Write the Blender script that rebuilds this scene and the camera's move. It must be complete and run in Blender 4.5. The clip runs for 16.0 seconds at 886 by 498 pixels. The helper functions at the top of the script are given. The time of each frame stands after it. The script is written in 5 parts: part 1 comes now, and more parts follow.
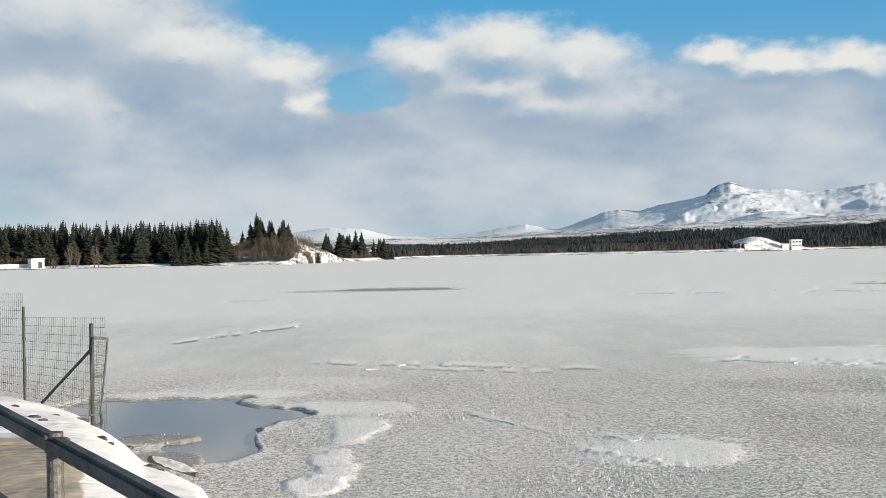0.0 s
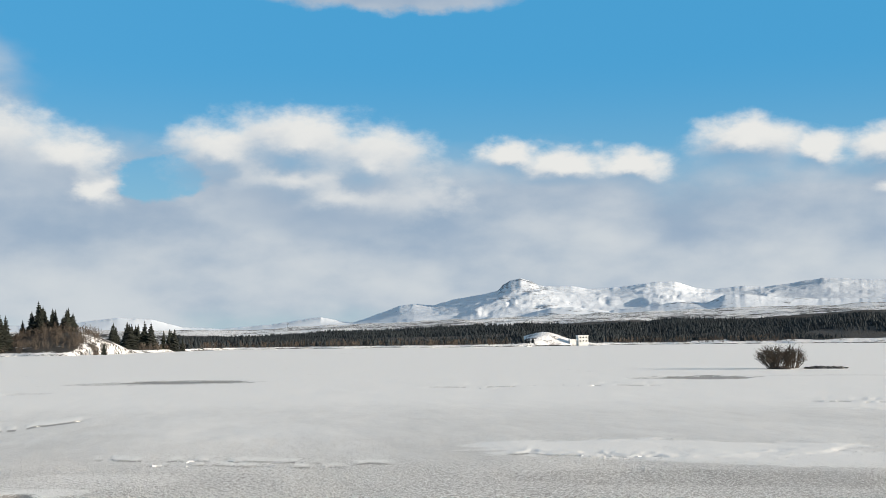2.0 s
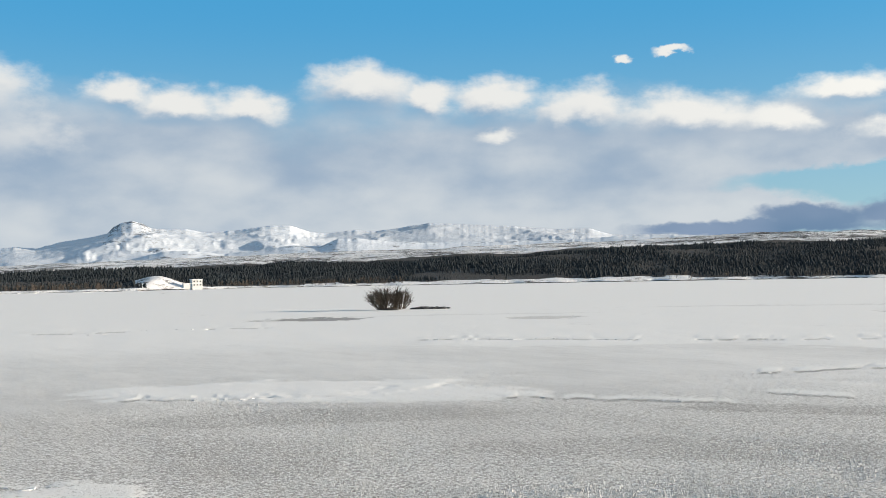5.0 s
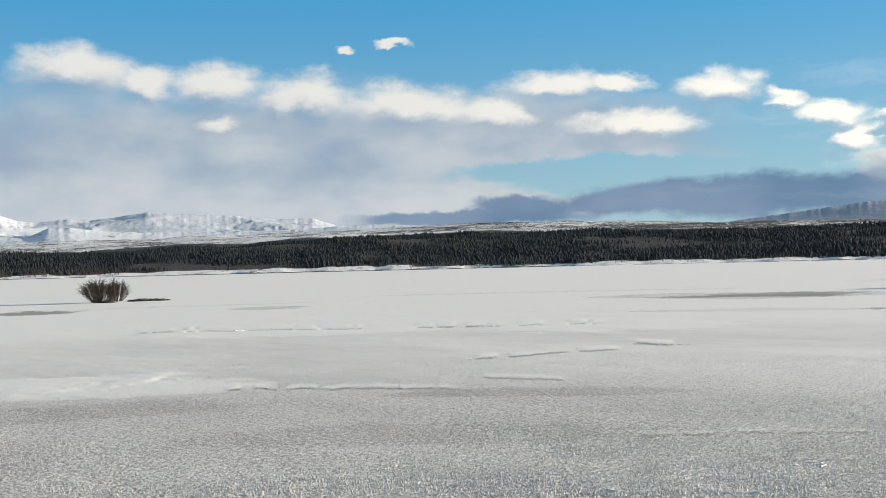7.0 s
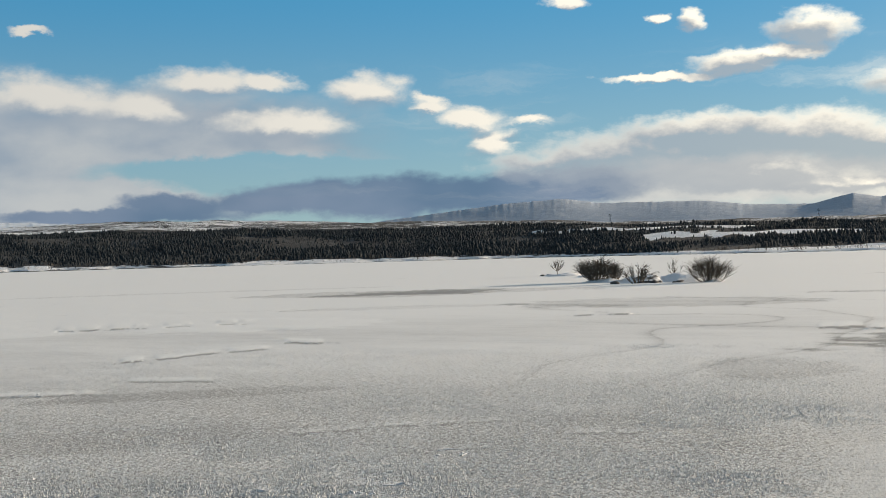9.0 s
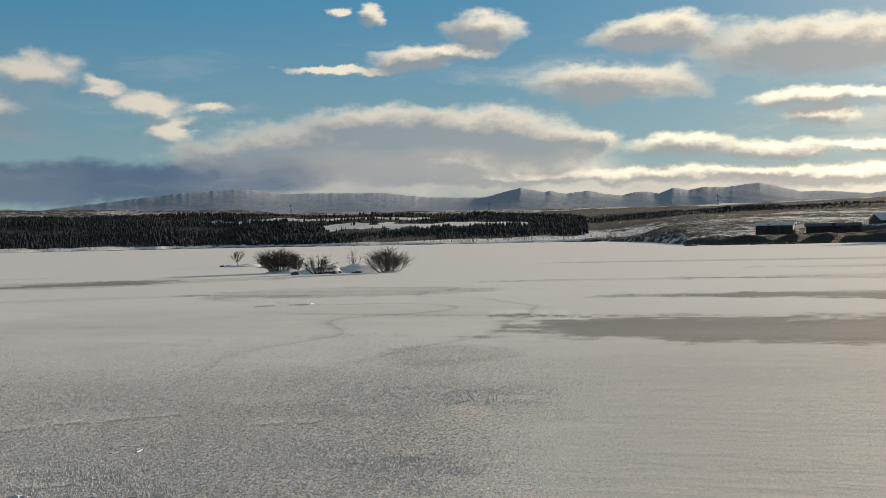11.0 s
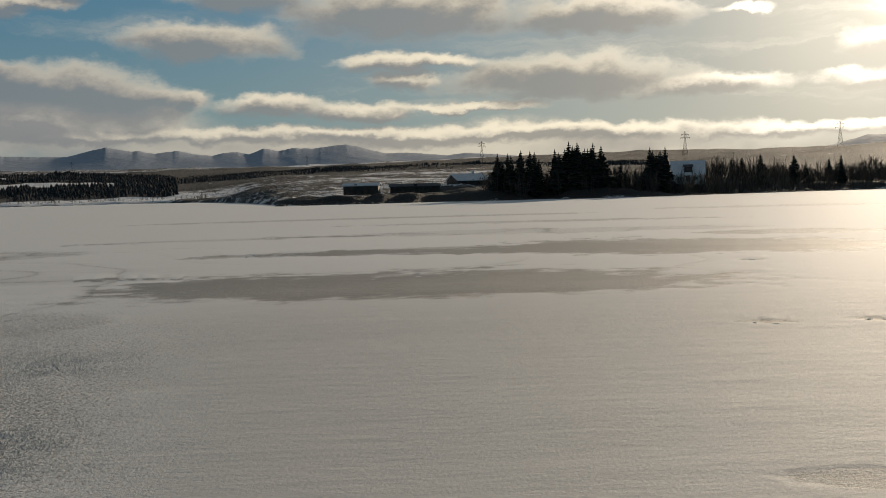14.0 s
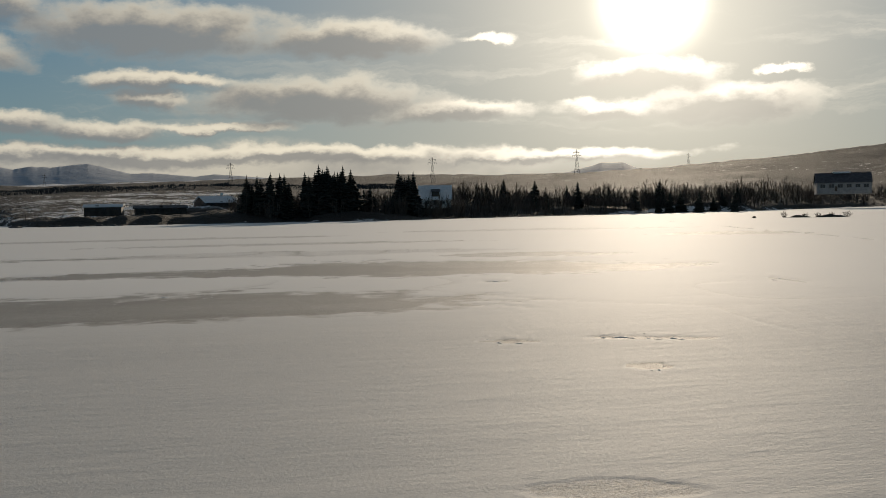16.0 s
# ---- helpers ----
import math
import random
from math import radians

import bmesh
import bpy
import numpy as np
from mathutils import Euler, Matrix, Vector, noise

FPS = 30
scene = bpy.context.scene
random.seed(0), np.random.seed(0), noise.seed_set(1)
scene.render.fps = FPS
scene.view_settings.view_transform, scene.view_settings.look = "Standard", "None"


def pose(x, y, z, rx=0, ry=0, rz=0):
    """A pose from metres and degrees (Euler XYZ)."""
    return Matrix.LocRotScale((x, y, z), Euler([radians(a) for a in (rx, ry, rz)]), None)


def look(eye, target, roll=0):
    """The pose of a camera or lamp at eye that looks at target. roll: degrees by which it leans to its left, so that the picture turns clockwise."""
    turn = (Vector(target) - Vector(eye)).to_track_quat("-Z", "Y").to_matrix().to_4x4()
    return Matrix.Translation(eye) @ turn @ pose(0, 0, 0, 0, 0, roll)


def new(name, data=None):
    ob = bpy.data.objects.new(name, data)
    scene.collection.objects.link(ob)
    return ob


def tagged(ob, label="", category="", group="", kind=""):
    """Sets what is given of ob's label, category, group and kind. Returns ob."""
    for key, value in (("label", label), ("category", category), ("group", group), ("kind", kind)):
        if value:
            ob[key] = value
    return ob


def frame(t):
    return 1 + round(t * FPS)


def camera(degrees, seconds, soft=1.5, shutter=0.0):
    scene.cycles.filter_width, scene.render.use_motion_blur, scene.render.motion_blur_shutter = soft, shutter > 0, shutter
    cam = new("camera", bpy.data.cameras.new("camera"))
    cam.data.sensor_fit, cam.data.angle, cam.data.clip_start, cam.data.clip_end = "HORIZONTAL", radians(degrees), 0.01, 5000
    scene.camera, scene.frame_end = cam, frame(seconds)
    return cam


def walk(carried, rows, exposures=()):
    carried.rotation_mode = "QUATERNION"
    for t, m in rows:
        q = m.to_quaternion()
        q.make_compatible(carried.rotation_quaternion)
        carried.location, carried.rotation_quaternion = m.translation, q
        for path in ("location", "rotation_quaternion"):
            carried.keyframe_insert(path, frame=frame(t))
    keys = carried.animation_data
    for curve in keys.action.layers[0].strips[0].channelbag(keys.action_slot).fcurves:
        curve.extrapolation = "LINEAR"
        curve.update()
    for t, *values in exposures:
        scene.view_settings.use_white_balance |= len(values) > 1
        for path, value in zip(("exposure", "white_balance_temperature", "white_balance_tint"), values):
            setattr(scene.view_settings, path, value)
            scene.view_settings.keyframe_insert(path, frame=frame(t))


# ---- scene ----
cam = camera(41.83, 16.0, soft=0.75)
EYE = Vector((0.0, 0.0, 3.5))
# seconds, heading clockwise from +y, pitch, roll to the left, in degrees
PATH = [
    (0, 0.000, 0.082, -1.066),
    (0.5, 2.523, 0.567, -1.093),
    (0.7, 3.749, 1.881, -0.895),
    (0.8, 4.426, 3.499, -0.736),
    (1, 5.238, 5.328, -0.560),
    (1.5, 7.027, 5.064, -0.466),
    (2, 10.130, 4.536, -0.533),
    (2.5, 14.205, 3.886, -0.879),
    (3, 17.244, 3.088, -0.860),
    (3.2, 18.086, 2.771, -0.801),
    (5.3, 31.676, 1.345, -1.178),
    (5.5, 33.688, 1.251, -1.322),
    (6, 38.515, 1.136, -1.363),
    (6.5, 40.355, 0.854, -1.337),
    (7, 42.565, 0.733, -1.339),
    (7.5, 45.291, 0.877, -1.202),
    (8, 49.592, 1.062, -1.114),
    (8.5, 54.452, 0.858, -1.380),
    (9, 59.706, 0.294, -1.543),
    (9.5, 65.431, -0.098, -1.470),
    (9.7, 66.995, -0.080, -1.504),
    (11.8, 80.379, -1.063, -1.391),
    (12, 81.721, -1.211, -1.532),
    (12.5, 85.159, -1.903, -1.426),
    (13, 87.180, -2.326, -1.334),
    (13.5, 90.171, -2.831, -1.107),
    (14, 95.314, -2.959, -1.502),
    (14.5, 99.057, -2.934, -1.450),
    (15, 100.541, -2.781, -1.331),
    (15.5, 103.680, -2.389, -1.133),
    (16, 107.652, -2.089, -0.999),
]


def aim(heading, pitch, roll):
    h, p = radians(heading), radians(pitch)
    way = Vector((math.sin(h) * math.cos(p), math.cos(h) * math.cos(p), math.sin(p)))
    return look(EYE, EYE + way * 100, roll)


walk(cam, [(t, aim(h, p, r)) for t, h, p, r in PATH],
     [(0, 0.8, 6250, 10), (2, 0.82, 6250, 10), (5.5, 0.85, 6250, 10), (7, 0.78, 6300, 10), (9, 0.52, 6500, 10), (12, -0.14, 6750, 10),
      (13, -0.33, 6750, 10), (14, -0.54, 6650, 10), (16, -0.7, 6450, 10)])

# ---- world and sun ----
SUN_AZ, SUN_EL = 118.0, 9.7


def heading_way(az, el):
    a, e = radians(az), radians(el)
    return Vector((math.sin(a) * math.cos(e), math.cos(a) * math.cos(e), math.sin(e)))


sun = new("sun", bpy.data.lights.new("sun", "SUN"))
sun.data.energy, sun.data.angle, sun.data.color = 5.0, radians(0.6), (1.0, 0.83, 0.63)
sun.matrix_world = look(heading_way(SUN_AZ, SUN_EL) * 100, (0, 0, 0))

# clouds as soft lobes: heading, height, half width, half height, in degrees
HEAPED = [(2.7, 8.0, 5.6, 2.1), (-0.8, 9.26, 3.07, 1.9), (2.9, 9.59, 4.19, 2.01), (6.7, 8.93, 3.49, 2.24), (4.5, 7.09, 6.71, 1.96), (13.4, 9.16, 2.1, 1.01),
          (16.4, 8.53, 3.35, 1.17), (19.4, 8.39, 2.51, 1.06), (-18.5, 10.91, 6.71, 3.35), (-12.6, 9.52, 5.31, 2.1), (-8, 8.77, 2.51, 1.68),
          (-6.8, 7.27, 1.68, 1.12), (-19.3, 7.01, 4.75, 3.07), (24.9, 9.38, 2.93, 1.34), (28.3, 8.86, 1.68, 1.12), (31.6, 8.66, 2.51, 1.26),
          (35, 7.92, 1.68, 1.68), (31.8, 7.14, 1.4, 0.5), (25.1, 9.27, 2.93, 1.45), (31.3, 8.49, 1.96, 1.26), (36.1, 8.11, 2.1, 1.54),
          (41.1, 7.63, 5.31, 1.34), (45, 7.23, 2.51, 1.06), (48.3, 8.58, 3.35, 0.89), (51.3, 8.69, 1.96, 0.5), (56.2, 8.25, 2.18, 1.01),
          (58.9, 7.61, 1.12, 0.39), (52, 6.56, 3.91, 0.95), (45, 7.29, 2.51, 0.84), (56.2, 8.31, 2.01, 0.92), (61.3, 6.68, 1.68, 0.61),
          (59.1, 7.23, 1.26, 0.39), (62.2, 5.49, 1.34, 0.89), (63.9, 6.42, 1.45, 0.25)]
FLAT = [(40.5, 10.66, 1.12, 0.22), (38, 10.42, 0.61, 0.25), (66.3, 12.05, 1.26, 0.36), (70.4, 11.1, 0.7, 0.28), (72.1, 10.86, 0.7, 0.5),
        (77.7, 10.1, 1.84, 0.89), (74.3, 8.78, 2.51, 0.67), (76.3, 9.12, 1.96, 0.42), (70.9, 8.33, 3.35, 0.25), (68, 4.24, 6.15, 1.06),
        (72.7, 5.45, 4.47, 1.17), (77.1, 5.17, 5.59, 1.34), (80.1, 4.42, 4.19, 1.4), (73.9, 3.4, 6.99, 0.89), (86.2, 9.54, 3.49, 1.01),
        (93.9, 8.63, 7.26, 1.45), (83.9, 7.35, 4.75, 1.01), (103, 8.25, 4.75, 1.01), (70.5, 4.33, 7.26, 1.62), (75.3, 5.24, 3.35, 1.45),
        (80.8, 4.81, 3.21, 0.84), (86.9, 4.34, 2.24, 0.56), (91.3, 3.91, 3.63, 0.61), (93, 6.2, 2.65, 0.56), (104.9, 8.11, 3.21, 0.84),
        (110.1, 8.23, 1.54, 0.28), (101.5, 5.31, 6.71, 1.29), (94.1, 6.25, 4.05, 0.39), (93.8, 5.39, 1.96, 0.56), (108.7, 4.69, 4.05, 0.67),
        (96.8, 3.95, 4.19, 0.31), (86.9, 4.14, 2.79, 0.61), (83.3, 4.69, 0.7, 0.56), (117.6, 6.26, 4.05, 0.75), (121.7, 4.8, 4.89, 1.17),
        (116.6, 4.71, 3.21, 0.56), (124.1, 6.3, 1.26, 0.25)]
LOWER = [(79.1, 2.86, 10.62, 0.47), (86.3, 2.78, 3.91, 0.5), (98, 2.58, 11.73, 0.53), (91.3, 2.78, 7.26, 0.47), (101.4, 2.64, 9.5, 0.47),
         (112.5, 2.39, 8.38, 0.39)]
VEIL = [(-6, 4.6, 24, 6), (14, 4.2, 22, 5.8), (33, 4.4, 21, 5), (47, 5.3, 12.5, 3.6), (7.6, 16.9, 8, 1), (-18, 9, 10, 9), (74, 3, 12, 1.6),
        (95, 2, 26, 1.4)]
GAPS = [(-3.6, 7.8, 2.24, 1.34), (51.7, 4.14, 6.71, 1.17), (49.7, 4.43, 8.38, 0.95)]
BANK = [(46.8, 2.67, 3.07, 0.73), (53, 3.01, 3.91, 1.12), (57.8, 3.15, 3.63, 1.12), (46.5, 2.79, 3.07, 0.67), (50.8, 2.82, 2.79, 0.73),
        (57.1, 2.84, 5.87, 1.29), (61.9, 2.91, 5.03, 1.17), (43.9, 2.21, 7.26, 0.5), (65.4, 3.17, 5.59, 1.12)]

world = bpy.data.worlds.new("sky")
scene.world = world
world.use_nodes = True
wt = world.node_tree
wt.nodes.clear()


def link_in(tree, node, index, value):
    if isinstance(value, bpy.types.NodeSocket):
        tree.links.new(value, node.inputs[index])
    elif value is not None:
        node.inputs[index].default_value = value


def wn(kind, *values, **props):
    node = wt.nodes.new(kind)
    for key, value in props.items():
        setattr(node, key, value)
    for i, v in enumerate(values):
        link_in(wt, node, i, v)
    return node


def wmath(op, a, b=None, c=None, clamp=False):
    return wn("ShaderNodeMath", a, b, c, operation=op, use_clamp=clamp).outputs[0]


def wvec(op, a, b=None, c=None):
    node = wn("ShaderNodeVectorMath", a, b, c, operation=op)
    return node.outputs["Value" if op in ("LENGTH", "DOT_PRODUCT") else "Vector"]


def wmix(fac, a, b):
    node = wt.nodes.new("ShaderNodeMix")
    node.data_type = "RGBA"
    link_in(wt, node, 0, fac)
    link_in(wt, node, 6, a)
    link_in(wt, node, 7, b)
    return node.outputs[2]


def wstep(value, low, high):
    node = wn("ShaderNodeMapRange", value, low, high, 0.0, 1.0, interpolation_type="SMOOTHSTEP")
    return node.outputs[0]


def wnoise(vector, scale, detail, rough):
    node = wt.nodes.new("ShaderNodeTexNoise")
    link_in(wt, node, "Vector", vector)
    node.inputs["Scale"].default_value, node.inputs["Detail"].default_value, node.inputs["Roughness"].default_value = scale, detail, rough
    return node


def lobes(place, spots):
    """The strongest of the lobes at a place of the sky: 1 in a lobe's middle, 0 at its rim, negative outside."""
    best = None
    for a, e, ra, re in spots:
        scaled = wvec("MULTIPLY_ADD", place, (1 / ra, 1 / re, 0.0), (-a / ra, -e / re, 0.0))
        near = wmath("SUBTRACT", 1.0, wvec("LENGTH", scaled))
        best = near if best is None else wmath("SMOOTH_MAX", best, near, 0.4)
    return best


way = wn("ShaderNodeTexCoord").outputs["Generated"]
split = wn("ShaderNodeSeparateXYZ", way)
az = wmath("DEGREES", wmath("ARCTAN2", split.outputs[0], split.outputs[1]))
el = wmath("DEGREES", wmath("ARCSINE", split.outputs[2]))
flat_place = wn("ShaderNodeCombineXYZ", az, el, 0.0).outputs[0]
stretch = wvec("MULTIPLY", flat_place, (0.6, 1.0, 1.0))
warp = wvec("SUBTRACT", wnoise(stretch, 0.35, 2.0, 0.5).outputs["Color"], (0.5, 0.5, 0.5))
fine = wvec("SUBTRACT", wnoise(stretch, 1.0, 7.0, 0.6).outputs["Color"], (0.5, 0.5, 0.5))
place = wvec("MULTIPLY_ADD", warp, (1.8, 0.9, 0.0), flat_place)
place = wvec("MULTIPLY_ADD", fine, (2.0, 1.1, 0.0), place)
above = wvec("ADD", place, (0.35, 0.75, 0.0))
above_flat = wvec("ADD", place, (0.3, 0.4, 0.0))
billow = wmath("SUBTRACT", wnoise(stretch, 0.8, 7.0, 0.6).outputs[0], 0.5)
broad = wmath("SUBTRACT", wnoise(wvec("MULTIPLY", flat_place, (0.45, 1.0, 1.0)), 0.28, 3.0, 0.5).outputs[0], 0.5)

sky = wn("ShaderNodeTexSky", sky_type="NISHITA", sun_disc=False, sun_elevation=radians(SUN_EL), sun_rotation=radians(SUN_AZ),
         altitude=100.0, air_density=1.0, dust_density=0.2, ozone_density=1.0)
glare = wmath("MAXIMUM", wvec("DOT_PRODUCT", way, heading_way(SUN_AZ, SUN_EL)), 0.0)
clear = wmix(wstep(el, 0.5, 14.0), (0.20, 0.32, 0.375, 1), (0.036, 0.212, 0.39, 1))
# unseen broken cloud added overhead, to take the blue off the ice
clear = wmix(wmath("MULTIPLY", wstep(el, 17.0, 32.0), 0.85), clear, (0.155, 0.142, 0.125, 1))
base = wmix(0.2, clear, wvec("MULTIPLY", sky.outputs[0], (0.05, 0.06, 0.065)))
# the sunward share of the sky makes its clouds warmer and brighter
sunward = wmath("POWER", glare, 2.8)
base = wmix(wmath("MULTIPLY", wmath("POWER", glare, 16.0), 0.85), base, (0.72, 0.66, 0.55, 1))
lit = wmix(sunward, (0.47, 0.46, 0.43, 1), (1.25, 1.12, 0.86, 1))
grey = wmix(sunward, (0.185, 0.235, 0.295, 1), (0.37, 0.35, 0.315, 1))
flare = wmath("POWER", glare, 70.0)
lit = wmix(flare, lit, (2.2, 2.0, 1.7, 1))
grey = wmix(wmath("MULTIPLY", flare, 0.5), grey, (1.1, 1.0, 0.85, 1))
pale = wmix(0.62, grey, lit)

d = wmath("MULTIPLY_ADD", broad, 0.7, lobes(place, VEIL))
d = wmath("SUBTRACT", d, wmath("MULTIPLY", wmath("MAXIMUM", lobes(place, GAPS), 0.0), 1.6))
veil = wmix(wstep(wmath("ADD", wmath("MULTIPLY_ADD", billow, 0.25, broad), wmath("MULTIPLY_ADD", wstep(el, 3.0, 6.5), -0.16, 0.07)), -0.30, 0.26), grey, pale)
color = wmix(wmath("MULTIPLY", wstep(d, 0.0, 0.5), 0.96), base, veil)
d = wmath("MULTIPLY_ADD", billow, 0.35, lobes(place, BANK))
bank = wmix(wstep(broad, -0.2, 0.2), (0.075, 0.125, 0.195, 1), (0.13, 0.175, 0.245, 1))
color = wmix(wmath("MULTIPLY", wstep(d, 0.0, 0.45), 0.95), color, bank)
# thin streaks of high cloud
streak = wnoise(wvec("MULTIPLY", place, (0.10, 0.9, 1.0)), 0.9, 5.0, 0.6).outputs[0]
high_band = wmath("MULTIPLY", wstep(el, 1.5, 4.0), wmath("SUBTRACT", 1.0, wstep(el, 7.5, 10.5)))
color = wmix(wmath("MULTIPLY", wmath("MULTIPLY", wstep(streak, 0.50, 0.8), wmath("MULTIPLY", high_band, wstep(az, 45.0, 70.0))), 0.4), color, wmix(0.75, grey, lit))
for spots, higher, sharp, fade, depth, swell in ((HEAPED, above, 0.75, 0.6, 0.3, 0.12), (FLAT + LOWER, above_flat, 0.6, 0.25, 0.75, 0.12)):
    d = wmath("ADD", wmath("MULTIPLY_ADD", billow, 1.0, lobes(place, spots)), swell)
    d_up = wmath("ADD", wmath("MULTIPLY_ADD", billow, 1.0, lobes(higher, spots)), swell)
    shade = wmath("MULTIPLY_ADD", wmath("SUBTRACT", d, d_up), 0.9, wmath("MULTIPLY_ADD", d, -depth, 0.55))
    body = wmix(wstep(shade, 0.0, 0.75), grey, lit)
    thin = wmath("MAXIMUM", wstep(shade, -0.35, fade), 1.0 - fade)
    color = wmix(wmath("MULTIPLY", wstep(d, 0.0, sharp), thin), color, body)
# the sky brightens towards the sun
off_sun = wmath("DEGREES", wmath("ARCCOSINE", wvec("DOT_PRODUCT", way, heading_way(SUN_AZ, SUN_EL))))
gain = wmath("POWER", 2.0, wmath("MULTIPLY", wmath("MAXIMUM", wmath("SUBTRACT", 75.0, off_sun), 0.0), 0.004))
color = wvec("MULTIPLY", color, wn("ShaderNodeCombineXYZ", gain, gain, gain).outputs[0])
# the sun's own glow
halo = wmath("MULTIPLY", wmath("POWER", glare, 3200.0), 14.0)
halo = wmath("MULTIPLY_ADD", wmath("POWER", glare, 130.0), 0.75, halo)
glow = wvec("MULTIPLY", wn("ShaderNodeCombineXYZ", halo, halo, halo).outputs[0], (1.0, 0.9, 0.7))
color = wvec("ADD", color, glow)
background = wn("ShaderNodeBackground", color, 1.0)
wn("ShaderNodeOutputWorld", background.outputs[0])


# ---- materials ----
def material(name, rough=0.8, metal=0.0):
    m = bpy.data.materials.new(name)
    m.use_nodes = True
    b = m.node_tree.nodes["Principled BSDF"]
    b.inputs["Roughness"].default_value, b.inputs["Metallic"].default_value = rough, metal
    return m, m.node_tree, b


def tex_noise(t, vector, scale, detail=4.0, rough=0.55):
    node = t.nodes.new("ShaderNodeTexNoise")
    t.links.new(vector, node.inputs["Vector"])
    node.inputs["Scale"].default_value, node.inputs["Detail"].default_value, node.inputs["Roughness"].default_value = scale, detail, rough
    return node.outputs[0]


def ramp(t, value, low, high):
    node = t.nodes.new("ShaderNodeMapRange")
    node.interpolation_type = "SMOOTHSTEP"
    t.links.new(value, node.inputs[0])
    node.inputs[1].default_value, node.inputs[2].default_value = low, high
    return node.outputs[0]


def calc(t, op, a, b=None, c=None):
    node = t.nodes.new("ShaderNodeMath")
    node.operation = op
    for i, v in enumerate((a, b, c)):
        link_in(t, node, i, v)
    return node.outputs[0]


def blend(t, fac, a, b):
    node = t.nodes.new("ShaderNodeMix")
    node.data_type = "RGBA"
    link_in(t, node, 0, fac)
    link_in(t, node, 6, a)
    link_in(t, node, 7, b)
    return node.outputs[2]


def scaled(t, vector, by):
    node = t.nodes.new("ShaderNodeVectorMath")
    node.operation = "MULTIPLY"
    t.links.new(vector, node.inputs[0])
    node.inputs[1].default_value = by
    return node.outputs[0]


def bumped(t, b, height, strength, distance):
    node = t.nodes.new("ShaderNodeBump")
    node.inputs["Strength"].default_value, node.inputs["Distance"].default_value = strength, distance
    t.links.new(height, node.inputs["Height"])
    t.links.new(node.outputs[0], b.inputs["Normal"])


def world_place(t):
    return t.nodes.new("ShaderNodeNewGeometry").outputs["Position"]


def attribute(t, name):
    node = t.nodes.new("ShaderNodeAttribute")
    node.attribute_name = name
    return node.outputs["Fac"]


def mottled(name, dark, light, scale, rough=0.85, metal=0.0, bump=0.3, depth=0.02, stretch=(1, 1, 1), by_object=0.0):
    """A surface that varies between two colours at two scales, with a fine relief."""
    m, t, b = material(name, rough, metal)
    p = t.nodes.new("ShaderNodeTexCoord").outputs["Object"] if by_object else world_place(t)
    p = scaled(t, p, stretch)
    big, small = tex_noise(t, p, scale, 3), tex_noise(t, p, scale * 9, 5, 0.65)
    f = ramp(t, calc(t, "MULTIPLY_ADD", small, 0.5, calc(t, "MULTIPLY", big, 0.5)), 0.36, 0.64)
    color = blend(t, f, (*dark, 1), (*light, 1))
    if by_object:
        info = t.nodes.new("ShaderNodeObjectInfo").outputs["Random"]
        k = calc(t, "MULTIPLY_ADD", info, by_object, 1 - by_object / 2)
        hsv = t.nodes.new("ShaderNodeHueSaturation")
        t.links.new(color, hsv.inputs["Color"])
        t.links.new(k, hsv.inputs["Value"])
        color = hsv.outputs[0]
    t.links.new(color, b.inputs["Base Color"])
    bumped(t, b, small, bump, depth)
    return m


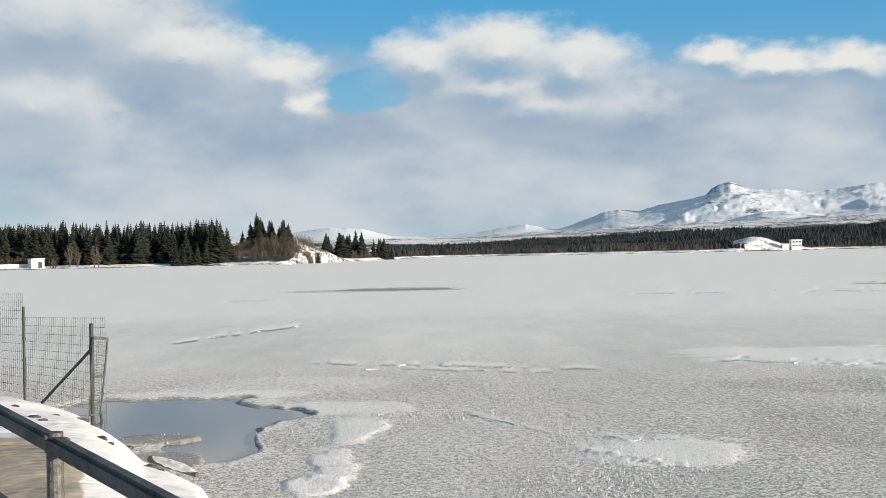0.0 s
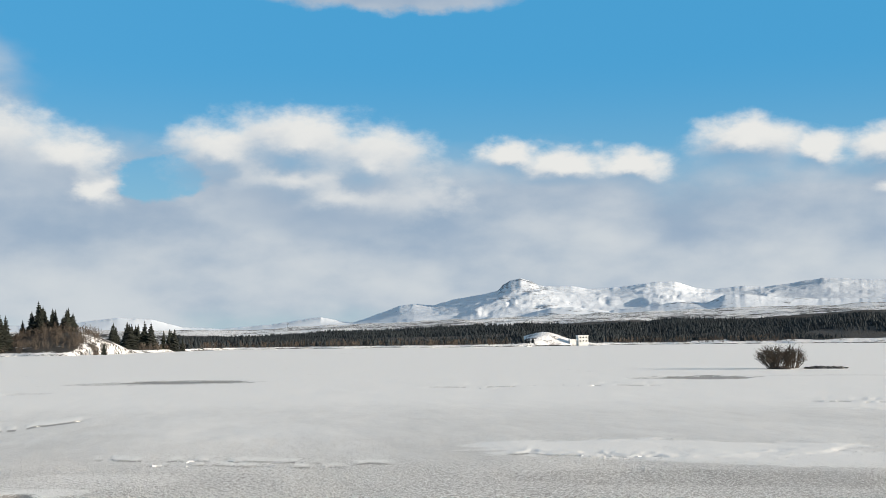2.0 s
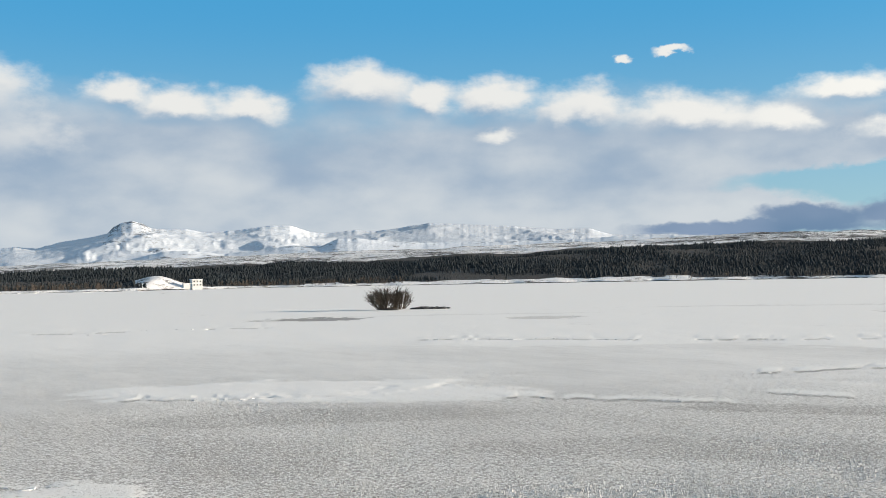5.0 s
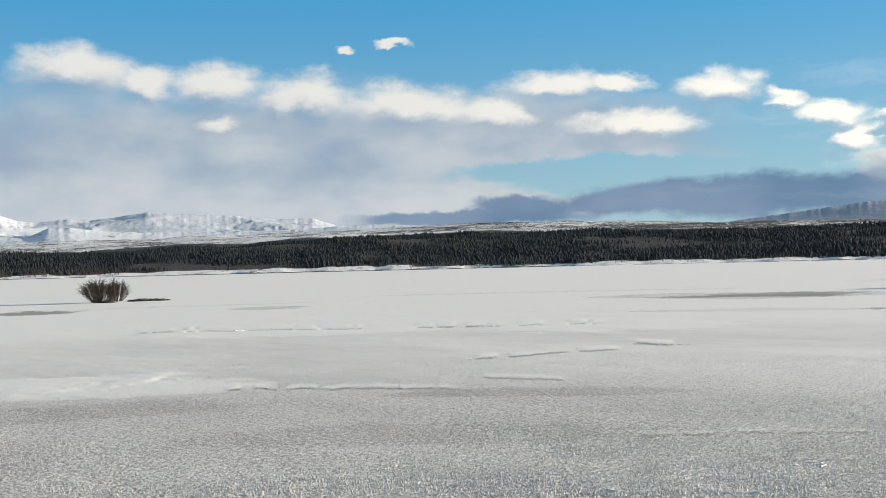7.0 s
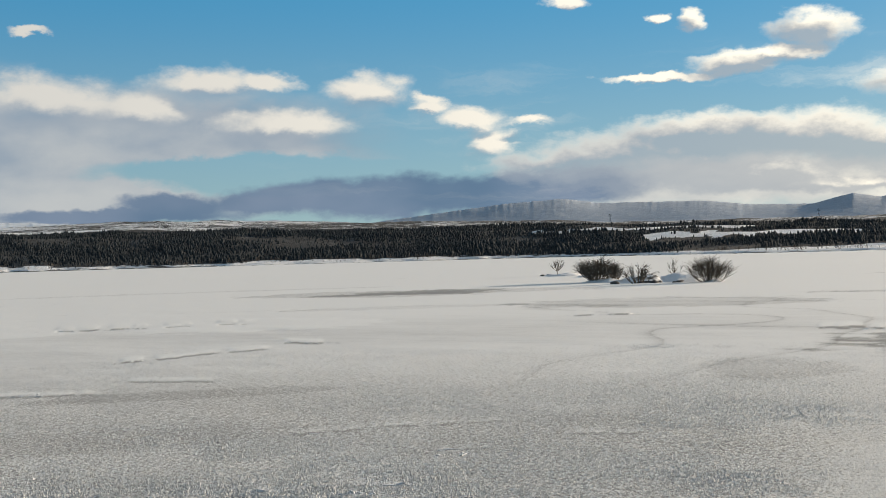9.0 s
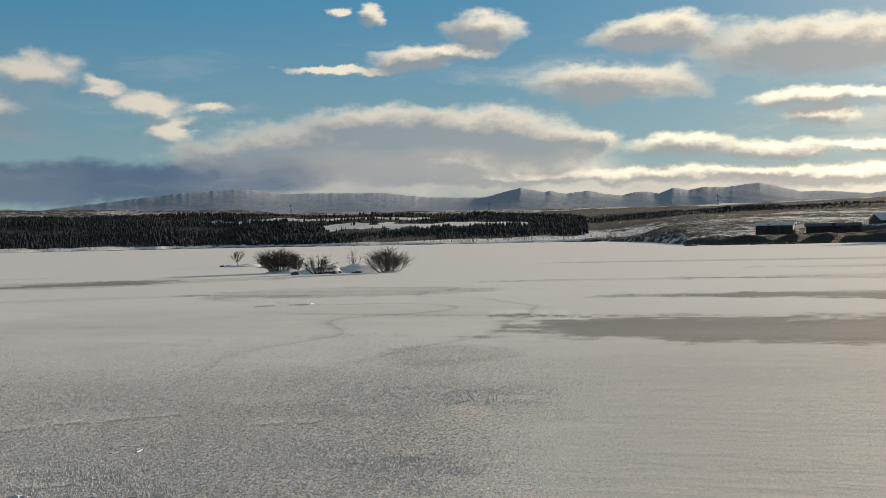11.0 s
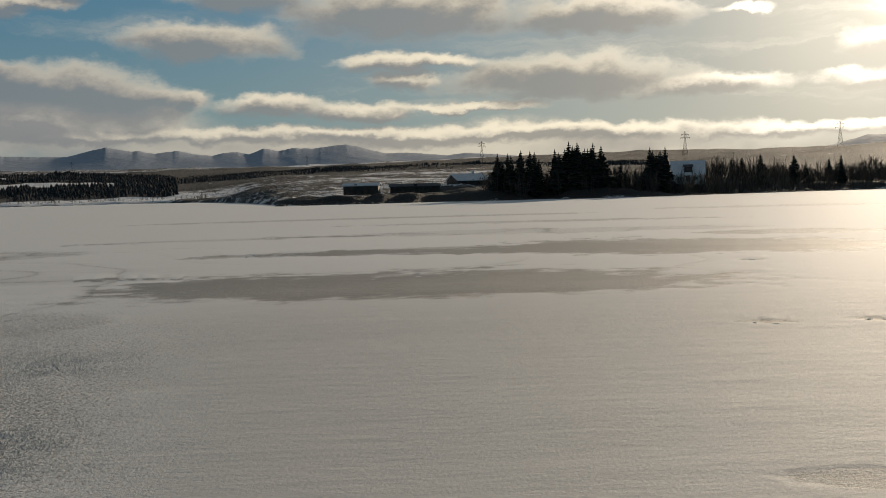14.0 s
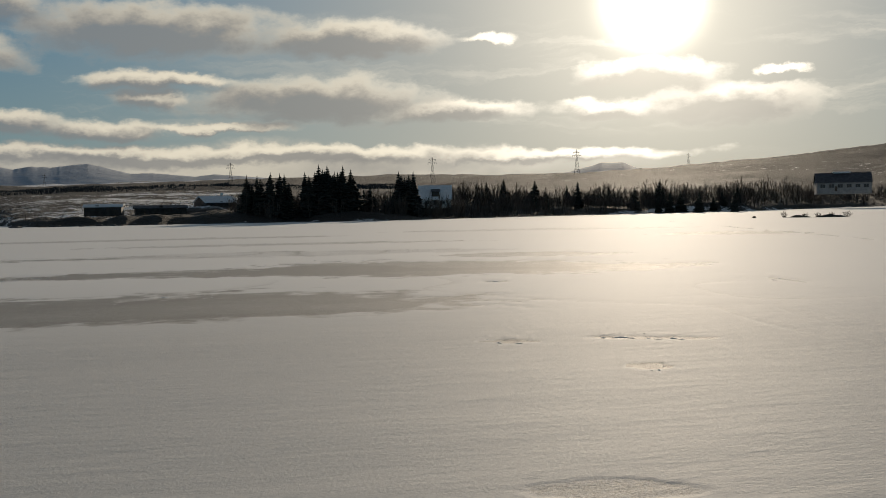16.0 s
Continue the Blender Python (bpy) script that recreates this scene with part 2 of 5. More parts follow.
def ice_material():
    """Lake ice under frost and blown snow. snow: how much of it is covered, with some painted light and shade; coarse:
    how tufted its frost is; calm: wind-smoothed, and darkened close by.
    """
    m, t, b = material("frosted_ice", 0.6)
    p = world_place(t)
    snow, coarse, calm = attribute(t, "snow"), attribute(t, "coarse"), attribute(t, "calm")
    speck = tex_noise(t, p, 20.0, 3, 0.7)
    tufts = tex_noise(t, p, 8.0, 4, 0.7)
    streak = tex_noise(t, scaled(t, p, (1.0, 0.3, 1)), 0.6, 6, 0.65)
    ripple = tex_noise(t, scaled(t, p, (1.0, 0.28, 1)), 1.7, 6, 0.68)
    wide = tex_noise(t, p, 0.035, 5, 0.6)
    height = calc(t, "MULTIPLY_ADD", speck, 0.6, calc(t, "MULTIPLY", tufts, 0.4))
    cover = calc(t, "ADD", snow, calc(t, "MULTIPLY_ADD", calc(t, "SUBTRACT", streak, 0.5), 0.35, calc(t, "MULTIPLY", calc(t, "SUBTRACT", wide, 0.5), 0.25)))
    cover = calc(t, "ADD", cover, calc(t, "MULTIPLY", calc(t, "SUBTRACT", ripple, 0.5), 0.2))
    grain = calc(t, "MULTIPLY", calc(t, "SUBTRACT", height, 0.5), calc(t, "MULTIPLY_ADD", coarse, 7.5, 0.5))
    f = ramp(t, calc(t, "ADD", cover, grain), 0.0, 1.0)
    # calm ice and snow darkened in colour, where the grazing sheen falls off
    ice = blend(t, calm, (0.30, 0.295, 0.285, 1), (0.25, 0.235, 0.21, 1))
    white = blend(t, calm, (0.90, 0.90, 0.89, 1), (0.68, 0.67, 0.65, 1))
    t.links.new(blend(t, f, ice, white), b.inputs["Base Color"])
    t.links.new(calc(t, "MULTIPLY_ADD", f, 0.06, 0.74), b.inputs["Roughness"])
    b.inputs["Specular IOR Level"].default_value = 0.42
    relief = calc(t, "MULTIPLY_ADD", height, calc(t, "MULTIPLY_ADD", coarse, 0.8, 0.1), calc(t, "MULTIPLY_ADD", ripple, calc(t, "MULTIPLY_ADD", calm, 0.25, 0.2), calc(t, "MULTIPLY", streak, 0.5)))
    bumped(t, b, relief, 0.8, 0.06)
    return m


def ground_material():
    """Snow over heath; cover: how much dark scrub, and in places painted shade, shows through it."""
    m, t, b = material("snowy_heath", 0.85)
    p = world_place(t)
    cover = attribute(t, "cover")
    n1, n2, n3 = tex_noise(t, p, 0.012, 6, 0.6), tex_noise(t, p, 0.11, 6, 0.68), tex_noise(t, p, 0.9, 4, 0.6)
    mix = calc(t, "MULTIPLY_ADD", n1, 0.5, calc(t, "MULTIPLY_ADD", n2, 0.9, calc(t, "MULTIPLY", n3, 0.35)))
    f = ramp(t, calc(t, "ADD", calc(t, "SUBTRACT", mix, 0.875), calc(t, "SUBTRACT", cover, 0.5)), -0.06, 0.08)
    heath = blend(t, n2, (0.008, 0.010, 0.010, 1), (0.038, 0.032, 0.026, 1))
    straw = blend(t, n3, (0.26, 0.21, 0.15, 1), (0.60, 0.53, 0.42, 1))
    bare = ramp(t, calc(t, "ADD", attribute(t, "straw"), calc(t, "MULTIPLY", calc(t, "SUBTRACT", n3, 0.5), 1.2)), 0.4, 0.6)
    t.links.new(blend(t, bare, blend(t, f, (0.84, 0.85, 0.87, 1), heath), straw), b.inputs["Base Color"])
    bumped(t, b, calc(t, "MULTIPLY_ADD", n3, 0.3, n2), 0.8, 2.4)
    relief = next(n for n in t.nodes if n.type == "BUMP")
    t.links.new(calc(t, "MULTIPLY_ADD", attribute(t, "far"), 2.0, 0.4), relief.inputs["Distance"])
    return m


def mountain_material():
    m, t, b = material("hazed_snowy_rock", 0.85)
    p = world_place(t)
    slope = t.nodes.new("ShaderNodeSeparateXYZ")
    t.links.new(t.nodes.new("ShaderNodeNewGeometry").outputs["Normal"], slope.inputs[0])
    n1, n2 = tex_noise(t, scaled(t, p, (1, 1, 2.5)), 0.012, 7, 0.65), tex_noise(t, scaled(t, p, (1, 1, 4)), 0.05, 6, 0.7)
    bare = attribute(t, "bare")
    f = calc(t, "ADD", calc(t, "MULTIPLY_ADD", n1, 0.5, calc(t, "MULTIPLY", n2, 0.5)), calc(t, "MULTIPLY", calc(t, "SUBTRACT", 0.9, slope.outputs[2]), 0.35))
    f = ramp(t, calc(t, "ADD", f, bare), 0.56, 0.63)
    rock = blend(t, n2, (0.09, 0.11, 0.14, 1), (0.24, 0.26, 0.29, 1))
    # distance haze painted as a flat pale blue-grey over rock and snow
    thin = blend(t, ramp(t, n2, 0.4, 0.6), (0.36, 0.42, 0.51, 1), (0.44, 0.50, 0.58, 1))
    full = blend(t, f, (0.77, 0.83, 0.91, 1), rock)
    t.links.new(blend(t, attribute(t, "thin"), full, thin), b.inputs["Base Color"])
    bumped(t, b, n1, 0.6, 8.0)
    return m


def water_material():
    m, t, b = material("still_dark_water", 0.06)
    b.inputs["Base Color"].default_value = (0.17, 0.185, 0.195, 1)
    b.inputs["IOR"].default_value = 1.33
    p = world_place(t)
    b.inputs["Specular IOR Level"].default_value = 0.6
    bumped(t, b, tex_noise(t, p, 3.0, 2), 0.05, 0.01)
    return m


ICE, GROUND, MOUNTAIN, WATER = ice_material(), ground_material(), mountain_material(), water_material()
NEEDLES = mottled("dark_spruce_needles", (0.005, 0.008, 0.006), (0.020, 0.025, 0.017), 0.8, 0.8, by_object=0.5)
# far needles lifted and blued in colour, for haze over the distance
HAZED_NEEDLES = mottled("hazed_conifer_wood", (0.007, 0.013, 0.018), (0.019, 0.028, 0.034), 0.03, 0.95)
BARK = mottled("grey_brown_bark", (0.05, 0.038, 0.028), (0.14, 0.105, 0.075), 6.0, 0.9, stretch=(1, 1, 0.2))
TWIG = mottled("brown_willow_bark", (0.045, 0.035, 0.026), (0.125, 0.098, 0.072), 5.0, 0.85)
BIRCH = mottled("bare_birch_twigs", (0.045, 0.036, 0.029), (0.11, 0.09, 0.072), 0.3, 0.9)
STONE = mottled("wet_lava_stone", (0.02, 0.02, 0.022), (0.10, 0.095, 0.09), 2.5, 0.7, bump=0.6)
STEEL = mottled("galvanised_steel", (0.07, 0.07, 0.07), (0.17, 0.165, 0.155), 8.0, 0.6, 0.5)
DARK_STEEL = mottled("weathered_dark_steel", (0.035, 0.04, 0.045), (0.11, 0.115, 0.12), 9.0, 0.6, 0.4)
GREEN_STEEL = mottled("green_coated_steel", (0.012, 0.018, 0.015), (0.035, 0.042, 0.036), 9.0, 0.55, 0.1)
FROST = mottled("white_frost", (0.64, 0.64, 0.635), (0.86, 0.86, 0.85), 3.0, 0.8, bump=0.2)
SNOW = mottled("crusted_snow", (0.70, 0.71, 0.74), (0.90, 0.90, 0.91), 1.2, 0.75, bump=0.6, depth=0.05)
# pale wall with deep shade darkened into its colour
SHADED_WALL = mottled("shaded_rendered_wall", (0.22, 0.22, 0.22), (0.36, 0.35, 0.34), 0.6, 0.85)
PLASTER = mottled("white_painted_wall", (0.62, 0.62, 0.60), (0.80, 0.80, 0.78), 0.6, 0.8)
GLASS = mottled("dark_window_glass", (0.02, 0.024, 0.03), (0.05, 0.055, 0.06), 0.5, 0.12, bump=0.02)
SLATE = mottled("dark_roofing", (0.04, 0.042, 0.05), (0.10, 0.10, 0.115), 0.8, 0.7)
TIMBER = mottled("dark_timber_cladding", (0.03, 0.024, 0.02), (0.09, 0.07, 0.055), 1.0, 0.8)
EARTH = mottled("trodden_gravel_and_straw", (0.20, 0.16, 0.11), (0.48, 0.42, 0.33), 3.0, 0.9, bump=0.6, depth=0.03)


# ---- helpers for building ----
def at(az, r, z=0.0):
    return Vector((r * math.sin(radians(az)), r * math.cos(radians(az)), z))


def mesh_of(name, verts, faces, mat, smooth=False):
    me = bpy.data.meshes.new(name)
    me.from_pydata([tuple(v) for v in verts], [], [tuple(f) for f in faces])
    me.materials.append(mat)
    if smooth:
        me.shade_smooth()
    me.update()
    return me


def grid_mesh(name, xs, ys, zs, mat, attributes=()):
    """A sheet from rows and columns of places (2D arrays)."""
    rows, cols = xs.shape
    me = bpy.data.meshes.new(name)
    me.vertices.add(rows * cols)
    me.vertices.foreach_set("co", np.stack([xs, ys, zs], -1).astype(np.float32).ravel())
    i = np.arange(rows - 1)[:, None] * cols + np.arange(cols - 1)[None, :]
    quads = np.stack([i, i + cols, i + cols + 1, i + 1], -1).reshape(-1, 4).astype(np.int32)
    me.loops.add(quads.size)
    me.loops.foreach_set("vertex_index", quads.ravel())
    me.polygons.add(len(quads))
    me.polygons.foreach_set("loop_start", np.arange(0, quads.size, 4, dtype=np.int32))
    for key, values in attributes:
        a = me.attributes.new(key, "FLOAT", "POINT")
        a.data.foreach_set("value", values.astype(np.float32).ravel())
    me.materials.append(mat)
    me.update(calc_edges=True)
    me.shade_smooth()
    return me


def lattice(seed, size=256):
    return np.random.RandomState(seed).rand(size, size)


def value_noise(x, y, seed=0):
    """Smooth noise, 0 to 1, on arrays of places."""
    table = lattice(seed)
    xi, yi = np.floor(x).astype(int), np.floor(y).astype(int)
    u, v = x - xi, y - yi
    u, v = u * u * (3 - 2 * u), v * v * (3 - 2 * v)
    a, b = table[xi % 256, yi % 256], table[(xi + 1) % 256, yi % 256]
    c, e = table[xi % 256, (yi + 1) % 256], table[(xi + 1) % 256, (yi + 1) % 256]
    return (a * (1 - u) + b * u) * (1 - v) + (c * (1 - u) + e * u) * v


def fbm(x, y, octaves=4, seed=0, gain=0.5):
    total, amp, norm = 0, 1.0, 0.0
    for k in range(octaves):
        total = total + amp * value_noise(x * 2 ** k + 17.3 * k, y * 2 ** k - 9.1 * k, seed + k)
        norm += amp
        amp *= gain
    return total / norm


def smooth(v, low, high):
    s = np.clip((v - low) / (high - low), 0, 1)
    return s * s * (3 - 2 * s)


def part(name, data, parent, label="", mat=None):
    """One mesh object under a thing; data is a mesh or a bmesh."""
    if isinstance(data, bmesh.types.BMesh):
        me = bpy.data.meshes.new(name)
        data.to_mesh(me)
        data.free()
        me.materials.append(mat)
        data = me
    ob = new(name, data)
    ob.parent = parent
    return tagged(ob, label)


def thing(name, place, label, category, group="", turn=0.0, kind=""):
    ob = new(name)
    ob.empty_display_size = 0.2
    ob.matrix_basis = Matrix.Translation(place) @ Matrix.Rotation(radians(turn), 4, "Z")
    return tagged(ob, label, category, group, kind)


# ---- ground, lake and mountains ----
def table(az, pairs):
    return np.interp(az, [p[0] for p in pairs], [p[1] for p in pairs])


def shore_radius(az):
    r = table(az, [(-180, 80), (-90, 80), (-45, 330), (-25, 366), (-13, 385), (-8, 374), (-3.7, 470), (0, 620), (14, 650), (19, 760),
                   (54, 755), (64, 775), (74, 660), (81, 620), (83.5, 580), (85.2, 490), (86.4, 400), (87.4, 335), (88.4, 319), (94, 316), (106, 314), (113.7, 368),
                   (123, 446), (128, 600), (150, 560), (180, 80)])
    return r * (1 + 0.025 * (value_noise(az * 1.3 + 50, az * 0 + 3, 5) - 0.5))


def bank_edge(az):
    return table(az, [(-180, 20), (-60, 40), (-30, 35), (-21, 31), (-17.8, 26.4), (-14.8, 19.4), (-12, 16.8), (-10.5, 13.5), (0, 11), (140, 11), (180, 20)])


def height(az, r):
    """The land's height in metres by heading and distance from the path on the bank."""
    s, edge = shore_radius(az), bank_edge(az)
    x, y = r * np.sin(np.radians(az)), r * np.cos(np.radians(az))
    lump = fbm(x / 60, y / 60, 4, 3) - 0.5
    fine = fbm(x / 3.0, y / 3.0, 3, 11) - 0.5
    near = 1.9 * np.clip(1 - (r - 4.5) / (edge - 4.5), 0, 1) ** 0.65 + 0.25 * fine * smooth(edge - r, 0, 4) * smooth(r, 4, 9)
    near = np.where(r < edge, near, -0.35 * smooth(r - edge, 0, 1.5))
    k = [np.tan(np.radians(table(az, p))) for p in (
        [(-180, 0.2), (-25, 0.2), (-8, 0.3), (0, 0.1), (9, 0.38), (14, 0.52), (21, 0.62), (27, 0.72), (30, 0.95), (37, 1.2), (48, 1.22), (54, 1.12), (72, 1.12),
         (79, 0.9), (83, 0.7), (88, 0.95), (97, 1.1), (105, 0.95), (113, 1.2), (119, 1.75), (123, 2.0), (128.6, 2.5), (140, 3), (180, 1)],
        [(-180, 0.5), (-25, 0.5), (-8, 0.6), (0, 0.6), (10, 1.0), (20, 1.35), (36, 1.7), (46, 2.0), (55, 1.75), (65, 1.55), (68, 1.35), (78, 1.3), (88, 1.3),
         (98, 1.5), (105, 1.6), (113, 1.5), (119, 1.6), (128, 2.2), (180, 1)])]
    z1, z2 = 3.5 + 1050 * k[0], 3.5 + 2300 * k[1]
    u = r - s
    land = 0.9 * smooth(u, 0, 14) + lump * 5 * smooth(u, 10, 120) + z1 * np.clip(u / np.maximum(1050 - s, 1), 0, 1) ** 1.2
    far = z1 + (z2 - z1) * np.clip((r - 1050) / 1250, 0, 1) + lump * 9
    land = np.where(r > 1050, far, land)
    # the knoll with its steep snowy face, and the mound by the white house
    def mound(a0, r0, wa, wr, h):
        return h * np.exp(-((az - a0) / wa) ** 2 - ((r - r0) / wr) ** 2)
    land = land + mound(-9.0, 428, 1.9, 28, 5.5) + mound(-6.8, 425, 1.7, 26, 4.6) + mound(15.1, 735, 1.15, 50, 6.5) * smooth(u, 0, 30)
    # hummocks of old lava on the sunward side
    rough = np.abs(fbm(x / 13, y / 13, 3, 37) - 0.5) * 5.0 + (fbm(x / 38, y / 38, 2, 38) - 0.5) * 5
    land = land + rough * smooth(u, 2, 14) * smooth(az, 80, 84) * (1 - 0.8 * smooth(r, 430, 620))
    z = np.where(u > 0, land, near)
    return np.where((u <= 0) & (r >= edge), np.maximum(near, -0.35), z)


def clearing(az, r):
    """Open snowy fields in the wood across the lake."""
    edge = 14 * (value_noise(az * 2.0, r / 60, 14) - 0.5)
    return (((az > 22.2) & (az < 23.8) & (r < 800)) | (np.hypot((az - 15.6) / 1.7, (r - 725) / 55) < 1)
            | ((az > 26.3) & (az < 41) & (r < 795 + 1.2 * edge)) | ((az > 50) & (az < 64) & (r < 788 + edge))
            | ((az > 64) & (az < 75) & (np.abs(r - 1012 - 2 * edge) < 18)) | ((az > 69.5) & (az < 80) & (np.abs(r - 895 - 4 * edge) < 34)) | ((az > 64) & (r < 700 + edge)))


def ground_cover(az, r):
    """How much dark scrub shows, raised in places to stand for shade: 0 is all snow, 1 none."""
    x, y = r * np.sin(np.radians(az)), r * np.cos(np.radians(az))
    u = r - shore_radius(az)
    patch = fbm(x / 140, y / 140, 4, 21)
    wob = 24 * (fbm(x / 40, y / 40, 3, 23) - 0.5)
    u2, r2, a2 = u + wob, r + 2 * wob, az + wob / 12

    def zone(c, value, *steps):
        w = 1.0
        for v, low, high in steps:
            w = w * smooth(v, low, high)
        return c + (value - c) * w

    c = 0.42 + 0.0 * r
    c = zone(c, 0.72, (a2, -11.2, -10.6), (-a2, 7.0, 7.6), (u2, 4, 12))
    c = zone(c, 0.56, (a2, -7.6, -7.0), (-a2, 3.0, 3.8), (u2, -2, 4))
    c = zone(c, 0.62, (a2, -4, -3), (-a2, -83, -81), (u2, 12, 28))
    c = zone(c, 0.92, (a2, -0.5, 0.5), (-a2, -83, -81), (u2, 22, 45), (-r2, -1330, -1270))
    c = np.where(clearing(az, r) & (u > 0), 0.34, c)
    # extra scrub to the east darkens the far plain for cloud shadow
    c = zone(c, 0.47 + 0.09 * smooth(az, 35, 60), (r2, 1270, 1330))
    # sunward field: scrub, raised to darken snow that lies in shade
    c = zone(c, 0.5 + 0.5 * (patch - 0.5), (az, 81.5, 83))
    c = zone(c, 0.98, (a2, 97, 99), (u2, 4, 16), (-r2, -560, -430))
    c = zone(c, 0.92, (a2, 97, 99), (r2, 480, 600))
    c = zone(c, 0.95, (a2, 80, 82), (-a2, -105, -102), (r2, 890, 930), (-r2, -2000, -1800))
    c = zone(c, 0.74, (a2, 103, 108), (r2, 650, 760))
    c = np.where(u < 5, 0.55, c)
    c = np.where(u < 0, 0.12, c)
    return c + 0.25 * (patch - 0.5)


def straw_cover(az, r):
    return smooth(-az, 16.5, 18.5) * (1 - smooth(r, 13, 17)) * smooth(r, 3, 6)


az_list = np.concatenate([np.arange(-180, -30, 3.0), np.arange(-30, 140, 0.3), np.arange(140, 178, 3.0), [180.0]])
near_r, far_r = np.linspace(0.0, 40, 80), np.concatenate([np.geomspace(1330, 2600, 32), np.geomspace(2750, 4950, 8)])
edge_r = shore_radius(az_list)
steps = np.concatenate([[-20, -8, -3, -1], np.arange(0, 24, 2.0)])
rows = [0 * az_list + r for r in near_r] + [44 + (edge_r - 24 - 44) * s for s in np.linspace(0, 1, 8)] + [edge_r + s for s in steps]
rows += [edge_r + 26 + (1300 - edge_r - 26) * s ** 1.4 for s in np.linspace(0, 1, 95)] + [0 * az_list + r for r in far_r]
R = np.stack(rows)
A = np.broadcast_to(az_list, R.shape)
Z = height(A, R)
Z = np.where(R > 2600, np.minimum(Z, 25), Z)
ground = new("ground", grid_mesh("ground", R * np.sin(np.radians(A)), R * np.cos(np.radians(A)), Z, GROUND, [("cover", ground_cover(A, R)), ("straw", straw_cover(A, R)), ("far", smooth(R, 100, 300))]))
tagged(ground, "snowy heath and low hills round the lake", "ground", kind="structure")

# white drifts, bare patches and some painted shade on the ice: heading, dip below the horizon, half sizes in degrees,
# amount of snow
DRIFTS = [(20, -5.2, 8.5, 0.42, 0.6), (27, -5.6, 7, 0.4, 0.35), (35.5, -3.1, 7, 0.3, 0.3), (50, -3.2, 6, 0.3, 0.3), (-7.5, -6.4, 6, 0.4, 0.2),
          (-5.3, -7.59, 3.63, 0.36, 0.6), (-4.6, -8.78, 1.68, 0.84, 0.75), (-5.6, -10.24, 1.54, 0.89, 0.75), (-6.6, -11.33, 1.4, 0.61, 0.75),
          (10.7, -9.87, 4.75, 0.73, 0.75), (-9.9, -6.83, 3.63, 0.17, 0.4)]
BARE_AND_SHADED = [(94.6, -4.66, 17, 0.72, -0.68), (107.7, -3.05, 12.29, 0.36, -0.7), (111.9, -2.42, 4.75, 0.11, -0.6), (99.1, -2.18, 11.73, 0.14, -0.35),
        (117.8, -6.54, 3.07, 0.08, -0.8), (117.7, -7.91, 0.89, 0.14, -0.9), (116.1, -13.85, 4.75, 0.5, -0.35), (111, -6.69, 1.4, 0.06, -0.6),
        (121.4, -1.5, 3.63, 0.07, -0.6), (75.8, -5.8, 3.63, 0.5, -0.28), (70.8, -2.55, 7.26, 0.25, -0.45),
        # the first two darken the near ice for the tufts' shaded sides
        (68.7, -10.31, 11.73, 2.65, -0.2), (75.2, -8.72, 9.22, 1.26, -0.16), (97.9, -3.02, 8.94, 0.2, -0.5), (88.4, -3.01, 5.59, 0.11, -0.4),
        # streaks at headings 55.6, 61.5 and 57.2 painted as shade beside the islet
        (55.6, -1.8, 6.43, 0.11, -0.55), (61.5, -1.82, 6.15, 0.11, -0.5), (57.3, -2.54, 5.59, 0.08, -0.35), (46.3, -6.36, 8.38, 0.22, -0.25),
        (33.9, -1.96, 1.68, 0.07, -0.6), (22.1, -1.87, 2.79, 0.08, -0.55), (57.2, -1.92, 4.19, 0.11, -0.55), (23.8, -6.58, 11.73, 0.39, -0.22),
        (41.5, -8.31, 11.73, 0.56, -0.2), (-2.2, -1.84, 3.07, 0.08, -0.6), (22.6, -1.87, 2.51, 0.08, -0.55), (-3.2, -1.89, 4.19, 0.08, -0.6),
        (-9.4, -2.28, 1.26, 0.06, -0.4), (19.1, -8.62, 5.59, 1.12, -0.15)]
THIN = [(92, -1.35, 12, 0.05, -0.45), (100, -1.7, 9, 0.06, -0.45), (85, -2.2, 8, 0.05, -0.35), (48, -1.5, 10, 0.035, -0.4),
        (30, -1.75, 8, 0.035, -0.35), (112, -1.2, 8, 0.05, -0.4), (107, -3.1, 9, 0.06, -0.35)]
# broken edges of the snow crust: heading and dip of their ends
CRUST = [(-6.5, 5.44, 7.6, 5.96), (-4.1, 5.78, 5.3, 6.08), (0.7, 7.81, 5.3, 9.09), (-13.4, 4.26, -7.1, 3.58), (9.0, 2.26, 20.7, 2.23), (5.8, 9.77, 12.6, 10.76),
         (7.2, 9.23, 15.0, 9.39), (31.7, 5.82, 43.1, 6.16), (44.4, 5.63, 48.4, 5.82), (43.7, 4.73, 51.0, 4.36), (27.6, 2.94, 39.6, 3.11), (39.6, 3.11, 50.3, 3.11),
         (13.2, 5.50, 21.3, 5.67), (51.8, 4.09, 54.5, 4.17), (57.9, 9.50, 61.8, 9.55), (49.9, 11.10, 58.2, 11.08)]
CRUST_EAST = [(65.6, 3.17, 69.2, 3.10), (77.3, 3.88, 80.5, 3.84), (65.7, 8.93, 70.4, 8.90), (51.6, 8.52, 62.7, 8.21), (78.3, 3.91, 82.8, 3.99), (91.7, 4.38, 96.6, 4.17),
              (83.6, 2.95, 89.8, 3.04), (98.0, 2.69, 105.4, 2.57), (115.0, 6.49, 120.0, 6.62), (109.7, 6.63, 112.4, 6.69), (117.0, 7.98, 118.5, 7.90), (118.6, 0.9, 128.4, 1.89),
              (109.5, 3.77, 110.9, 3.73), (123.3, 3.60, 125.1, 3.86)]

